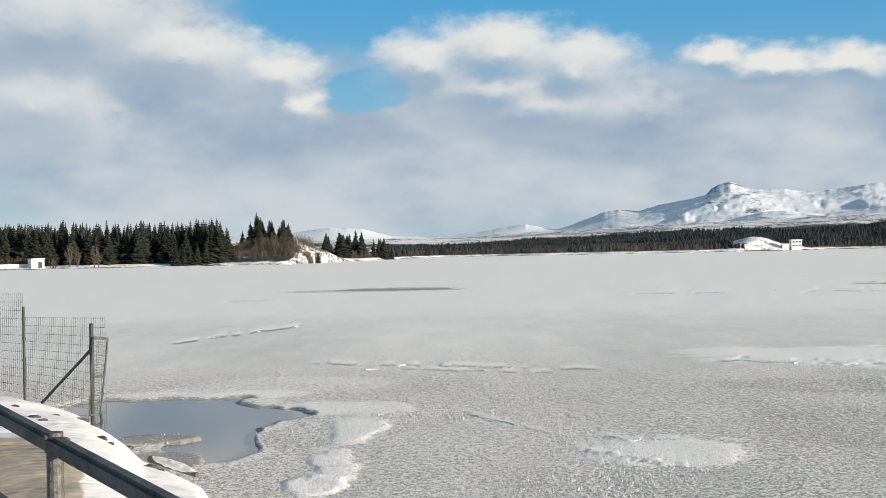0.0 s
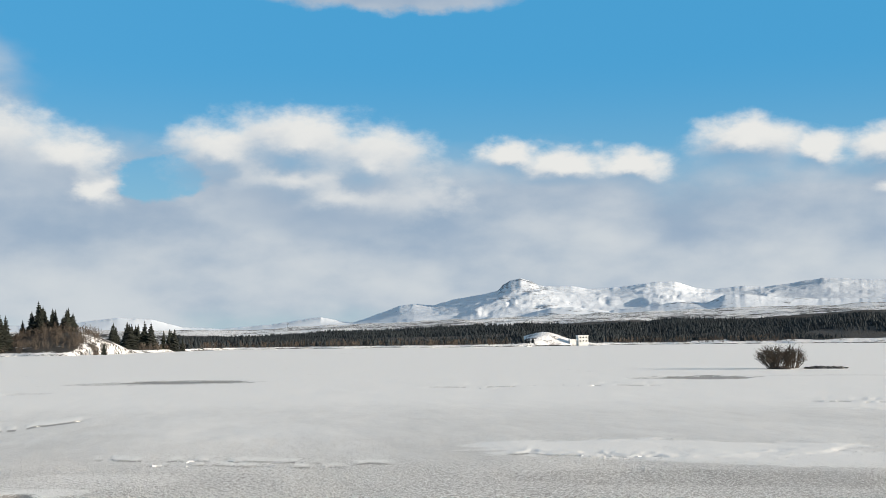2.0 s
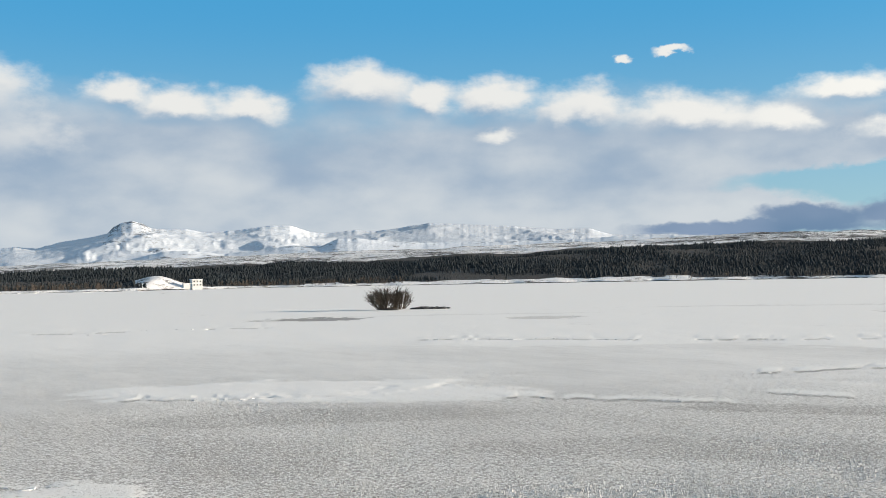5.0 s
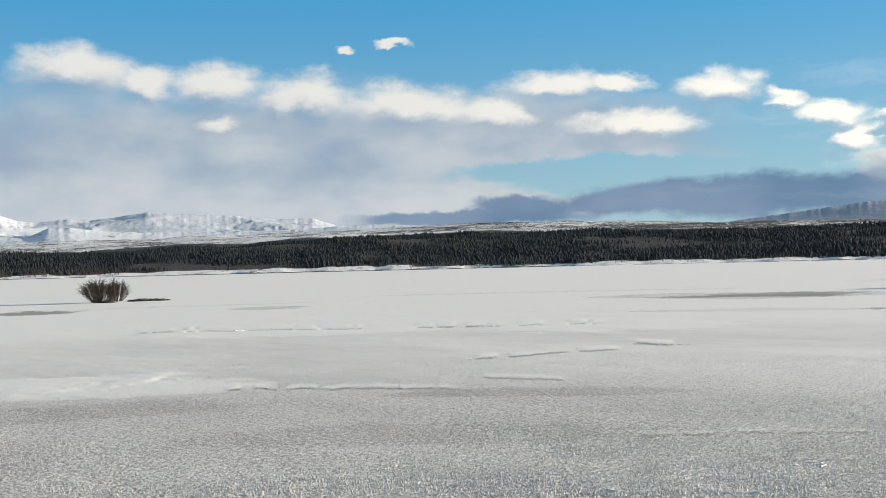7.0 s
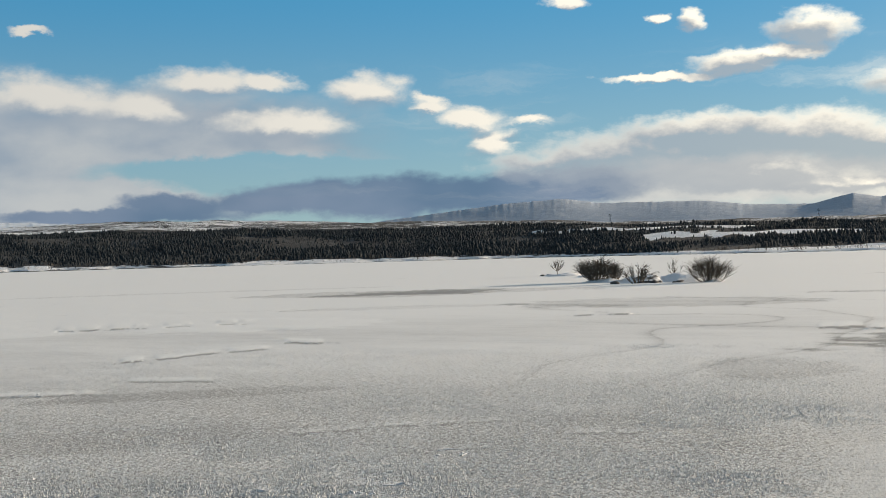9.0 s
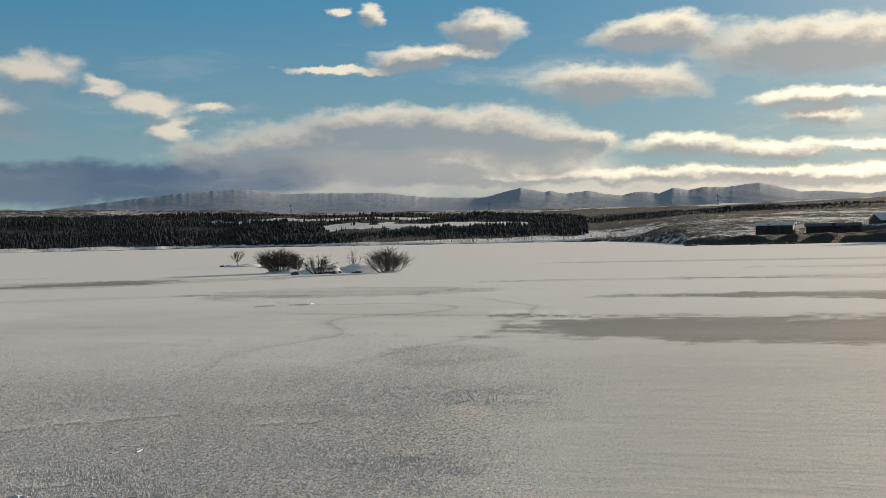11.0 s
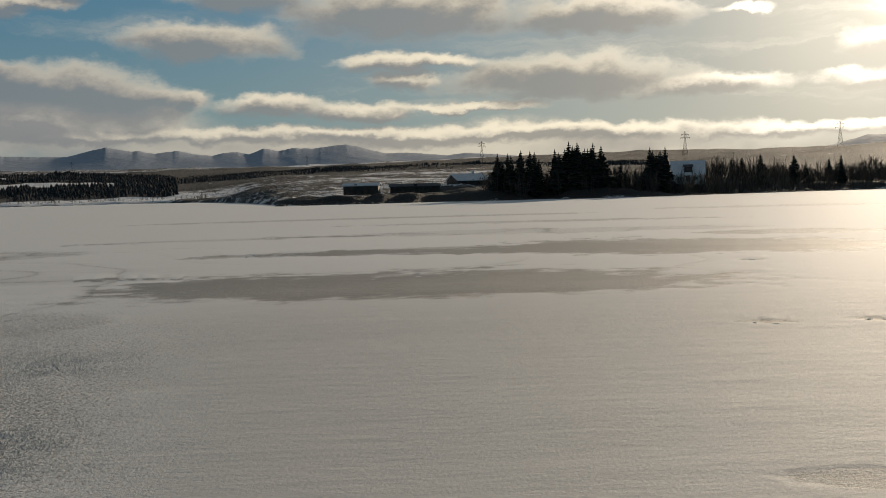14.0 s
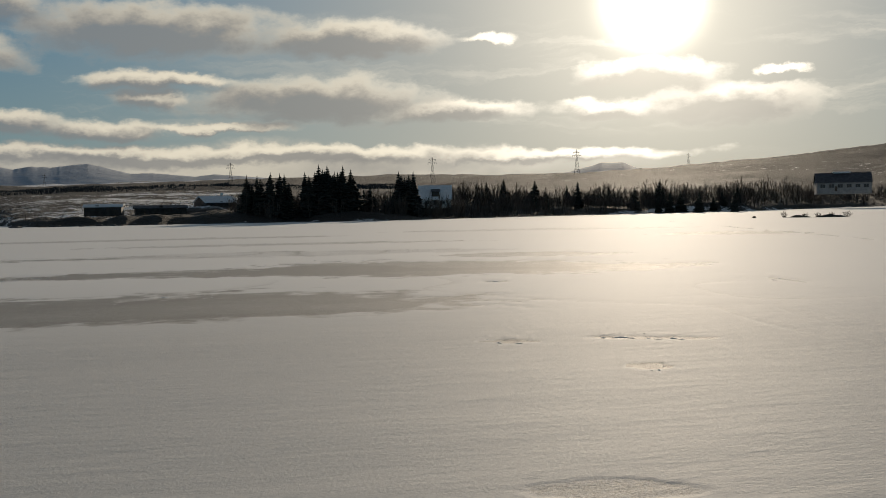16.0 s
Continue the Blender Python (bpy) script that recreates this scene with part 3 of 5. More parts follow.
ice_az = np.concatenate([np.arange(-48, -24, 0.6), np.arange(-24, 131, 0.12), np.arange(131, 150, 0.6)])
ice_dip = np.concatenate([np.arange(20, 14.2, -0.25), np.arange(14.2, 6, -0.06), np.arange(6, 0.6, -0.028), np.arange(0.6, 0.21, -0.03)])
A, D = np.meshgrid(ice_az, ice_dip)
R = 3.5 / np.tan(np.radians(D))
R = np.minimum(R, shore_radius(A) + 3)
X, Y = R * np.sin(np.radians(A)), R * np.cos(np.radians(A))
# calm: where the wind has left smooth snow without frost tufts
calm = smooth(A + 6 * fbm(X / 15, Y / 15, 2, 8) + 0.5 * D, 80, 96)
snow = 1.18 - 0.44 * smooth(D, 2.2, 3.6) - 0.26 * smooth(D, 4.8, 7.5) * (1 - calm) + 0.28 * calm * smooth(D, 2.2, 3.6)
ragged = 0.7 * (fbm(X / 5, Y / 5, 4, 41, 0.62) - 0.5) + 0.9 * (fbm(X / 1.1, Y / 1.1, 4, 42, 0.65) - 0.5)
swirl = fbm(X / 7, Y / 20, 4, 31) - 0.5
# the heading term whitens the ice sunward, in place of scattered sunlight
snow += 0.42 * swirl * smooth(D, 2.5, 5) + 0.2 * smooth(A, 48, 72) * smooth(D, 2.5, 6) * (1 - calm)
coarse = (1.0 - 0.85 * calm) * (0.08 + 0.92 * smooth(D + 3 * swirl, 4.6, 6.6))
for a, e, ra, re, amount in DRIFTS + BARE_AND_SHADED + THIN:
    spot = smooth(1.12 - np.hypot((A - a) / ra, (D + e) / re) + (1.5 if ra < 3 else 0.8) * ragged, 0.0, 0.22 + 0.25 * min(re, 1.0))
    snow += amount * spot * (1.35 if a > 82 else 1.0)
    if amount < -0.3:
        coarse = np.maximum(coarse, 0.35 * spot)
# edges of thin wind-laid sheets of snow: faint lines where one sheet ends on another
for size, level, seed in ((46, 0.5, 57), (46, 0.58, 57), (30, 0.45, 59), (30, 0.55, 59), (75, 0.5, 63)):
    field = fbm(X / size, Y / size, 3, seed, 0.42)
    sharp = np.exp(-np.abs(field - level) / 0.006) * np.where(field > level, 1.0, 0.35)
    snow -= 0.4 * sharp * smooth(fbm(X / 40, Y / 40, 2, seed + 1), 0.42, 0.62) * (1 - 0.7 * smooth(D, 5, 8))


for a0, d0, a1, d1 in CRUST + CRUST_EAST:
    s = (A - a0) / (a1 - a0)
    line = d0 + (d1 - d0) * s + 0.035 * d0 * (fbm(A * 0.9, A * 0 + a0, 4, 43, 0.6) - 0.5)
    there = smooth(s, -0.02, 0.05) * smooth(-s, -1.02, -0.95) * smooth(fbm(A * 1.6 + a0, A * 0 + d0, 3, 45), 0.38, 0.5)
    # a white lip, and below it a dark line painted for its shadow
    snow += there * (0.4 * np.exp(-((D - line + 0.12) / 0.09) ** 2) - 0.8 * np.exp(-((D - line) / 0.04) ** 2))


POOL = [(-13.2, 7.71, 4.61, 1.01), (-9.4, 7.69, 2.79, 0.36), (-11.3, 9.05, 2.65, 0.95), (-16.0, 7.34, 2.51, 0.61)]
POOL_ICE = [(-14.4, 8.71, 2.65, 0.22), (-8.1, 9.01, 1.54, 0.73), (-15.0, 9.77, 3.63, 0.5)]


def pool_depth(az, r):
    """Above 0 inside the open water by the gate."""
    x, y = r * np.sin(np.radians(az)), r * np.cos(np.radians(az))
    wob = fbm(x / 1.2, y / 1.2, 4, 51) - 0.5
    dip = np.degrees(np.arctan(3.5 / np.maximum(r, 1)))
    q = np.max([1 - np.hypot((az - a) / ra, (dip - d) / rd) for a, d, ra, rd in POOL], axis=0) + 0.5 * wob
    ice = np.max([1 - np.hypot((az - a) / ra, (dip - d) / rd) for a, d, ra, rd in POOL_ICE], axis=0) + 0.5 * wob
    return np.minimum(q, -1.5 * ice + 0.12)


pool = pool_depth(A, R)
Zi = 0.05 * (fbm(X / 2.5, Y / 5, 4, 61) - 0.5) * smooth(R, 10, 14) * (1 - 0.5 * calm) + 0.05 * np.clip(snow - 0.8, 0, 1)
Zi = Zi - 0.12 * smooth(pool, -0.04, 0.1)
# thin dark ice tongues in the pool, and the snow rim round it
tongue = np.max([1.15 - np.hypot((A - a) / ra, (D - d) / rd) for a, d, ra, rd in (POOL_ICE[0], POOL_ICE[2])], axis=0) + 0.6 * ragged
snow = snow - 0.75 * smooth(tongue, 0, 0.25)
snow = np.where(pool > -0.05, snow * (1 - smooth(pool, -0.05, 0.08)), snow) - 0.7 * smooth(pool, -0.06, -0.01) + 0.35 * smooth(pool, -0.35, -0.2) * (1 - smooth(pool, -0.12, -0.04)) * (1 - smooth(tongue, -0.2, 0.1))
# calm's darker colour grows towards the viewer, painting the sheen's fall-off
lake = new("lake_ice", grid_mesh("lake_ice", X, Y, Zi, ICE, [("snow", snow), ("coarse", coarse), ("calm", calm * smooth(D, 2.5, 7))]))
tagged(lake, "frozen lake with frosted grey ice and white snowdrifts", "ice", kind="structure")
a_w, r_w = np.meshgrid(np.linspace(-24, -4, 30), np.linspace(15, 40, 30))
water = new("open_water", grid_mesh("open_water", r_w * np.sin(np.radians(a_w)), r_w * np.cos(np.radians(a_w)), 0 * r_w - 0.055, WATER))
tagged(water, "dark still open water at the edge of the ice", "water", kind="structure")


# crest lines: heading and height over the horizon, in degrees
RANGE = [(-15, 0.6), (-7.32, 1.02), (-5.66, 1.24), (-4, 1.16), (-2.61, 0.77), (-0.66, 0.68), (1.58, 0.86), (4.09, 1.23), (5.61, 0.89),
          (7.94, 1.74), (8.63, 1.84), (9.6, 1.75), (10.72, 2.06), (11.83, 2.24), (12.81, 2.45), (13.1, 2.76), (13.44, 2.95),
          (13.94, 3.05), (14.44, 2.9), (14.8, 2.68), (15.47, 2.64), (16.45, 2.65), (17.42, 2.46), (19.09, 2.57), (20.48, 2.77),
          (21.45, 2.77), (22.4, 2.45), (23.22, 2.35), (24.58, 2.51), (25.66, 2.43), (26.73, 2.57), (28.33, 2.8), (30.66, 2.67),
          (32.44, 2.57), (34.43, 2.37), (36.2, 2.39), (37.31, 2.03), (39.54, 2.01), (44.55, 1.79), (49.2, 1.93), (51.61, 1.91),
          (55.25, 1.58), (63, 2.46), (65.78, 2.6), (67.43, 2.33), (69.07, 2.33), (72.56, 2.28), (74.66, 2.02), (77.49, 1.96),
          (79.26, 2.39), (80.48, 2.16), (80.7, 2.22), (81.52, 2.03), (82.08, 2.13), (82.64, 2.17), (83.33, 1.99), (84.17, 1.89),
          (84.87, 2.04), (85.42, 2.05), (85.98, 1.93), (86.68, 2.21), (87.38, 2.06), (88.08, 2.2), (89.05, 2.15), (90.71, 2.33),
          (92.63, 1.83), (93.72, 1.85), (95.62, 1.66), (96.7, 1.76), (97.76, 1.67), (99.75, 1.48), (102.81, 1.39),
          (106.98, 1.34), (112.49, 1.27), (114.39, 1.72), (115.47, 2.01), (116.53, 2.01), (117.32, 1.67), (118.63, 1.2),
          (140, 1)]
FOOTHILLS = [(-15, 0.3), (4, 0.55), (5.74, 0.69), (9.04, 0.98), (11.26, 1), (13.49, 1.11), (15.45, 1.58), (16.57, 1.61), (18.24, 1.39),
          (19.9, 1.58), (21.56, 1.8), (22.93, 1.72), (23.76, 2.09), (24.84, 2.09), (26.18, 1.93), (28.03, 1.83), (30.89, 1.81),
          (35.1, 1.83), (37.31, 1.97), (41.77, 1.92), (47.29, 1.83), (52.65, 1.55), (57.77, 1.44), (70, 1.35), (90, 1.2),
          (140, 1)]


def mountain_range(name, crest_line, r0, r1, bite, lumps, bare, thin, label, az_end=140):
    """A chain of hills between two distances: spurs and gullies run down from its crest. thin: how much haze is painted
    on.
    """
    A, V = np.meshgrid(np.arange(-15, az_end, 0.06), np.linspace(0, 1, 70))
    far = r0 + 0.88 * (r1 - r0)
    R = r0 + (r1 - r0) * V
    X, Y = R * np.sin(np.radians(A)), R * np.cos(np.radians(A))
    rise = np.where(V < 0.88, smooth(V, 0.0, 0.95) / smooth(np.array(0.88), 0.0, 0.95), 1 - 2.0 * (V - 0.88))
    up = np.clip(rise, 0, 1)
    bend = bite * (fbm(X / 300, Y / 300, 4, 73, 0.55) - 0.5) * (1 - up ** 2)
    broad_crest = sum(table(A + bend + k, crest_line) for k in np.linspace(-1.6, 1.6, 9)) / 9
    sharp_crest = table(A + bend * (1 - up), crest_line) + 0.05 * (fbm(A * 4, A * 0 + 9, 4, 97, 0.6) - 0.5)
    crest = broad_crest + (sharp_crest - broad_crest) * up ** 5
    top = 3.5 + far * np.tan(np.radians(crest))
    foot = 0 * A - 6
    gully = 1 - np.abs(2 * fbm(X / 420 + bend, Y / 420, 6, 71, 0.6) - 1) * 2
    Z = foot + (top - foot) * rise + (gully - 0.5) * lumps * up * (1.02 - up ** 3) * smooth(table(A, crest_line), 1.4, 2.4) * (1 - 0.96 * smooth(A, 48, 62))
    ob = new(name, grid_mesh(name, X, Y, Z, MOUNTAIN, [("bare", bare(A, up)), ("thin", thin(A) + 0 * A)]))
    return tagged(ob, label, "mountain", kind="structure")


# painted haze thickens eastward on both ranges
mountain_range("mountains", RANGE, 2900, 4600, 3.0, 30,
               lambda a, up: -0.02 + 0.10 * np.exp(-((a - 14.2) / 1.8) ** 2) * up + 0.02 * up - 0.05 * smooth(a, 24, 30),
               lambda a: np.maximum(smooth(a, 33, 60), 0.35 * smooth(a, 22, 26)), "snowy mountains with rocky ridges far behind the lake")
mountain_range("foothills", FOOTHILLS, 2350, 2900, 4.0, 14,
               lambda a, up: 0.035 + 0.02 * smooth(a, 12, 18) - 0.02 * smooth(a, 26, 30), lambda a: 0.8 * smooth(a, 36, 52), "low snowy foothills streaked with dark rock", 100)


# ---- trees and shrubs ----
def tube(verts, faces, a, b, ra, rb, sides=4):
    a, b = Vector(a), Vector(b)
    axis = (b - a).normalized()
    side = axis.orthogonal().normalized()
    other = axis.cross(side)
    start = len(verts)
    for p, r in ((a, ra), (b, rb)):
        for k in range(sides):
            w = 2 * math.pi * k / sides
            verts.append(p + (side * math.cos(w) + other * math.sin(w)) * r)
    for k in range(sides):
        n = (k + 1) % sides
        faces.append((start + k, start + n, start + sides + n, start + sides + k))


def spruce_shape(rng, high, wide, tiers=20, boughs=11):
    """Trunk and crown of a spruce: drooping boughs in loose whorls, each with a ragged fan of twigs."""
    tv, tf = [], []
    tube(tv, tf, (0, 0, 0), (0, 0, high * 0.95), 0.014 * high, 0.01, 6)
    cv, cf = [], []
    lean = rng.uniform(0, 6.28)
    for i in range(tiers):
        s = i / (tiers - 1)
        z = high * (0.05 + 0.92 * s)
        reach = wide * 0.5 * (1 - s) ** 0.8 * rng.uniform(0.8, 1.15) + 0.14
        count = max(4, round(boughs * (1 - 0.5 * s)))
        for j in range(count):
            w = 2 * math.pi * (j + rng.uniform(-0.35, 0.35)) / count + i * 1.1
            length = reach * rng.uniform(0.6, 1.2) * (1 + 0.15 * math.cos(w - lean))
            drop = length * rng.uniform(0.15, 0.5)
            spread = length * rng.uniform(0.28, 0.45)
            out, side = Vector((math.cos(w), math.sin(w), 0)), Vector((-math.sin(w), math.cos(w), 0))
            thick = high * 0.05 * (1 - 0.6 * s)
            k = len(cv)
            cv += [Vector((0, 0, z + thick)), out * length * 0.55 + side * spread + Vector((0, 0, z - drop * 0.5)),
                   out * length + Vector((0, 0, z - drop + length * 0.1)), out * length * 0.55 - side * spread + Vector((0, 0, z - drop * 0.55)),
                   out * length * 0.5 + Vector((0, 0, z - drop - thick)), out * length * 0.82 + side * spread * 0.9 + Vector((0, 0, z - drop * 1.15))]
            cf += [(k, k + 1, k + 2), (k, k + 2, k + 3), (k + 1, k + 4, k + 2), (k + 4, k + 3, k + 2), (k + 1, k + 5, k + 2)]
    k = len(cv)
    cv += [Vector((0.12, 0, high * 0.93)), Vector((-0.06, 0.1, high * 0.93)), Vector((-0.06, -0.1, high * 0.93)), Vector((0, 0, high * 1.02))]
    cf += [(k, k + 1, k + 3), (k + 1, k + 2, k + 3), (k + 2, k, k + 3)]
    return (tv, tf), (cv, cf)


def ground_z(az, r):
    return float(height(np.array([az]), np.array([r]))[0])


def put(az, r, scale=1.0, turn=0.0, sink=0.15, z=None, fat=1.0):
    z = ground_z(az, r) if z is None else z
    return Matrix.Translation(at(az, r, z - sink)) @ Matrix.Rotation(turn, 4, "Z") @ Matrix.Diagonal((scale * fat, scale * fat, scale, 1))


def joined(name, shapes, mat, label, category, kind="stuff"):
    """Many shapes, each a list of places and faces with a pose, as one mesh."""
    places, loops, sizes, base, known = [], [], [], 0, {}
    for (v, f), m in shapes:
        if id(v) not in known:
            known[id(v)] = (np.array([tuple(p) for p in v]), np.array([i for q in f for i in q]), np.array([len(q) for q in f]))
        co, flat, count = known[id(v)]
        places.append(co @ np.array(m.to_3x3()).T + np.array(m.translation))
        loops.append(flat + base)
        sizes.append(count)
        base += len(co)
    places, loops, sizes = np.concatenate(places), np.concatenate(loops), np.concatenate(sizes)
    me = bpy.data.meshes.new(name)
    me.vertices.add(len(places))
    me.vertices.foreach_set("co", places.astype(np.float32).ravel())
    me.loops.add(len(loops))
    me.loops.foreach_set("vertex_index", loops.astype(np.int32))
    me.polygons.add(len(sizes))
    me.polygons.foreach_set("loop_start", np.concatenate([[0], np.cumsum(sizes)[:-1]]).astype(np.int32))
    me.materials.append(mat)
    me.update(calc_edges=True)
    ob = new(name, me)
    return tagged(ob, label, category, kind=kind)


rng = random.Random(4)
SHAPES = [spruce_shape(rng, h, w) for h, w in ((12.0, 5.6), (12.5, 4.8), (11.5, 6.0), (13.0, 5.2), (10.5, 5.2), (12.0, 4.4))]
MESHES = [(mesh_of("spruce_trunk", *t, BARK), mesh_of("spruce_crown", *c, NEEDLES)) for t, c in SHAPES]


def spruces(spots, label, group, fat=1.0):
    for n, (a, r, s) in enumerate(spots):
        ob = thing("spruce_tree", (0, 0, 0), label, "tree", group)
        ob.matrix_basis = put(a, r, s, rng.random() * 6, fat=fat * rng.uniform(0.85, 1.15))
        trunk, crown = MESHES[rng.randrange(len(MESHES))]
        part("trunk", trunk, ob)
        part("crown", crown, ob)


near_wood = [(-27 + 16.0 * (i + rng.random()) / 110, 396 + 16 * rng.random(), rng.uniform(0.85, 1.14)) for i in range(110)]
near_wood += [(-11.7 + 1.2 * rng.random(), 391 + 16 * rng.random(), rng.uniform(0.85, 1.08)) for i in range(12)]
near_wood += [(-13.4 + 2.2 * rng.random(), 388 + 5 * rng.random(), rng.uniform(0.45, 0.68)) for i in range(8)]
spruces(near_wood, "tall dark green spruce at the edge of a dense shore wood", "spruces of the shore wood", 1.4)
back = [(SHAPES[i % 6][1], put(-28 + 17.0 * rng.random(), 412 + 60 * rng.random(), rng.uniform(0.98, 1.24), rng.random() * 6)) for i in range(300)]
joined("spruce_wood", back, NEEDLES, "dense dark spruce wood behind the shore trees", "forest")
knoll = [(-9.9 + 1.1 * rng.random(), 428 + 16 * rng.random(), rng.uniform(0.62, 0.9)) for i in range(14)]
knoll += [(-8.5 + 1.1 * rng.random(), 424 + 12 * rng.random(), rng.uniform(0.5, 0.75)) for i in range(10)]
knoll += [(-5.9 + 1.9 * rng.random(), 480 + 30 * rng.random(), rng.uniform(0.72, 1.0)) for i in range(17)]
knoll += [(-4.2 + 1.7 * rng.random(), 495 + 30 * rng.random(), rng.uniform(0.5, 0.85)) for i in range(8)]
knoll += [(-6.15, 396, 0.36)]
spruces(knoll, "dark spruce on the scrubby snow-streaked knoll", "spruces on the knoll", 1.25)
sunny = [(98.1 + 2.2 * rng.random() ** 1.2, 325 + 10 * rng.random(), rng.uniform(0.72, 0.98)) for i in range(15)]
sunny += [(100.6 + 2.6 * rng.random(), 326 + 12 * rng.random(), rng.uniform(0.85, 1.1)) for i in range(22)]
sunny += [(105.2 + 1.2 * rng.random(), 342 + 8 * rng.random(), rng.uniform(0.9, 1.12)) for i in range(9)]
sunny += [(103.1 + 2.2 * rng.random(), 335 + 12 * rng.random(), rng.uniform(0.4, 0.66)) for i in range(16)]
sunny += [(109.0 + 13 * rng.random(), 395 + 60 * rng.random(), rng.uniform(0.4, 0.75)) for i in range(34)]
spruces(sunny, "dark spruce in a group on the far bank, lit from behind", "spruces on the sunward bank", 1.4)


def far_wood(name, seed, count, az_range, r_end, high, mat, label, r_start=0):
    """Far trees, too many to count, as one mesh: each a small ragged cone of boughs."""
    rnd = np.random.RandomState(seed)
    a = rnd.uniform(*az_range, count)
    first = np.maximum(shore_radius(a) + 14, r_start)
    r = first + (r_end - first) * rnd.rand(count) ** 0.85
    x, y = r * np.sin(np.radians(a)), r * np.cos(np.radians(a))
    gap = fbm(x / 70, y / 70, 3, 91)
    ok = ~clearing(a, r) & (gap + 0.3 * (rnd.rand(count) - 0.5) > 0.38)
    a, r, gap = a[ok], r[ok], gap[ok]
    z = height(a, r)
    h = high * rnd.uniform(0.4, 1.1, len(a)) * (0.35 + 1.3 * np.clip(gap, 0, 0.8)) * (0.75 + 0.5 * value_noise(a * 1.1, r / 90, 19))
    turn = rnd.uniform(0, 6.28, len(a))
    fat = rnd.uniform(0.9, 1.5, len(a))
    sides, n = 4, len(a)
    x, y = r * np.sin(np.radians(a)), r * np.cos(np.radians(a))
    co = np.empty((n, 2, sides + 1, 3))
    for tier, (s0, s1, w) in enumerate(((0.0, 0.66, 0.36), (0.36, 1.0, 0.23))):
        for j in range(sides):
            q = turn + 6.283 * j / sides + s0 * 2
            g = w * fat * h * rnd.uniform(0.65, 1.3, n)
            co[:, tier, j] = np.stack([x + g * np.cos(q), y + g * np.sin(q), z + h * s0 - (0.5 if tier == 0 else 0)], -1)
        co[:, tier, sides] = np.stack([x, y, z + h * s1], -1)
    fan = np.array([[j, (j + 1) % sides, sides] for j in range(sides)])
    faces = (np.arange(2 * n)[:, None, None] * (sides + 1) + fan[None]).reshape(-1, 3).astype(np.int32)
    me = bpy.data.meshes.new(name)
    me.vertices.add(2 * n * (sides + 1))
    me.vertices.foreach_set("co", co.astype(np.float32).ravel())
    me.loops.add(faces.size)
    me.loops.foreach_set("vertex_index", faces.ravel())
    me.polygons.add(len(faces))
    me.polygons.foreach_set("loop_start", np.arange(0, faces.size, 3, dtype=np.int32))
    me.materials.append(mat)
    me.update(calc_edges=True)
    return tagged(new(name, me), label, "forest", kind="stuff")


far_wood("ridge_wood", 15, 9000, (79, 106), 1240, 2.3, HAZED_NEEDLES, "dark low wood along the ridge behind the snowy field", 960)
far_wood("conifer_forest", 5, 52000, (-3, 82.5), 1180, 3.5, HAZED_NEEDLES, "dark conifer forest covering the low hills across the lake")


def bare_shape(rng, high, wide, stems, forks, upright=0.45, stem=0.03, twig=0.017, trunk=0.0):
    """Bare shrub or small tree: stems that fan out from the foot and fork into thin twigs."""
    sv, sf, tv, tf = [], [], [], []
    for i in range(stems):
        w, out = rng.uniform(0, 6.283), rng.random() ** 0.8 * wide * 0.5
        h = high * rng.uniform(0.5, 1.0) * (1 - 0.35 * (out / (wide * 0.5)) ** 2)
        wide_foot = 0.22 if trunk else 0.5
        foot = Vector((math.cos(w) * out * wide_foot, math.sin(w) * out * wide_foot, trunk * high))
        mid = foot + Vector((math.cos(w) * out * 0.4, math.sin(w) * out * 0.4, (h - trunk * high) * upright))
        tip = Vector((math.cos(w) * out, math.sin(w) * out, h))
        tube(sv, sf, foot, mid, stem, stem * 0.7, 4)
        tube(sv, sf, mid, tip, stem * 0.7, twig, 3)
        for j in range(forks):
            s = rng.uniform(0.15, 0.95)
            start = mid.lerp(tip, s) if rng.random() < 0.75 else foot.lerp(mid, 0.4 + 0.6 * s)
            end = start + Vector((rng.gauss(0, 0.16) * wide * 0.5 + math.cos(w) * 0.1 * wide, rng.gauss(0, 0.16) * wide * 0.5 + math.sin(w) * 0.1 * wide,
                                  high * rng.uniform(0.08, 0.28)))
            tube(tv, tf, start, end, twig, twig * 0.5, 3)
    if trunk:
        tube(sv, sf, (0, 0, -0.1), (0, 0, trunk * high * 1.05), stem * 2.4, stem * 1.6, 6)
        for i in range(stems // 2):
            w = rng.uniform(0, 6.283)
            tube(sv, sf, (0, 0, trunk * high * rng.uniform(0.6, 1)), (math.cos(w) * wide * 0.1, math.sin(w) * wide * 0.1, trunk * high * 1.2), stem, stem, 4)
    return (sv, sf), (tv, tf)


def shrub(name, az, r, z, high, wide, stems, forks, label, group, mat=None, **more):
    ob = thing(name, at(az, r, z), label, "tree" if more.get("trunk") else "bush", group)
    s, t = bare_shape(rng, high, wide, stems, forks, **more)
    part("stem", mesh_of("stem", *s, mat or TWIG), ob)
    part("crown", mesh_of("crown", *t, mat or TWIG), ob)
    return ob


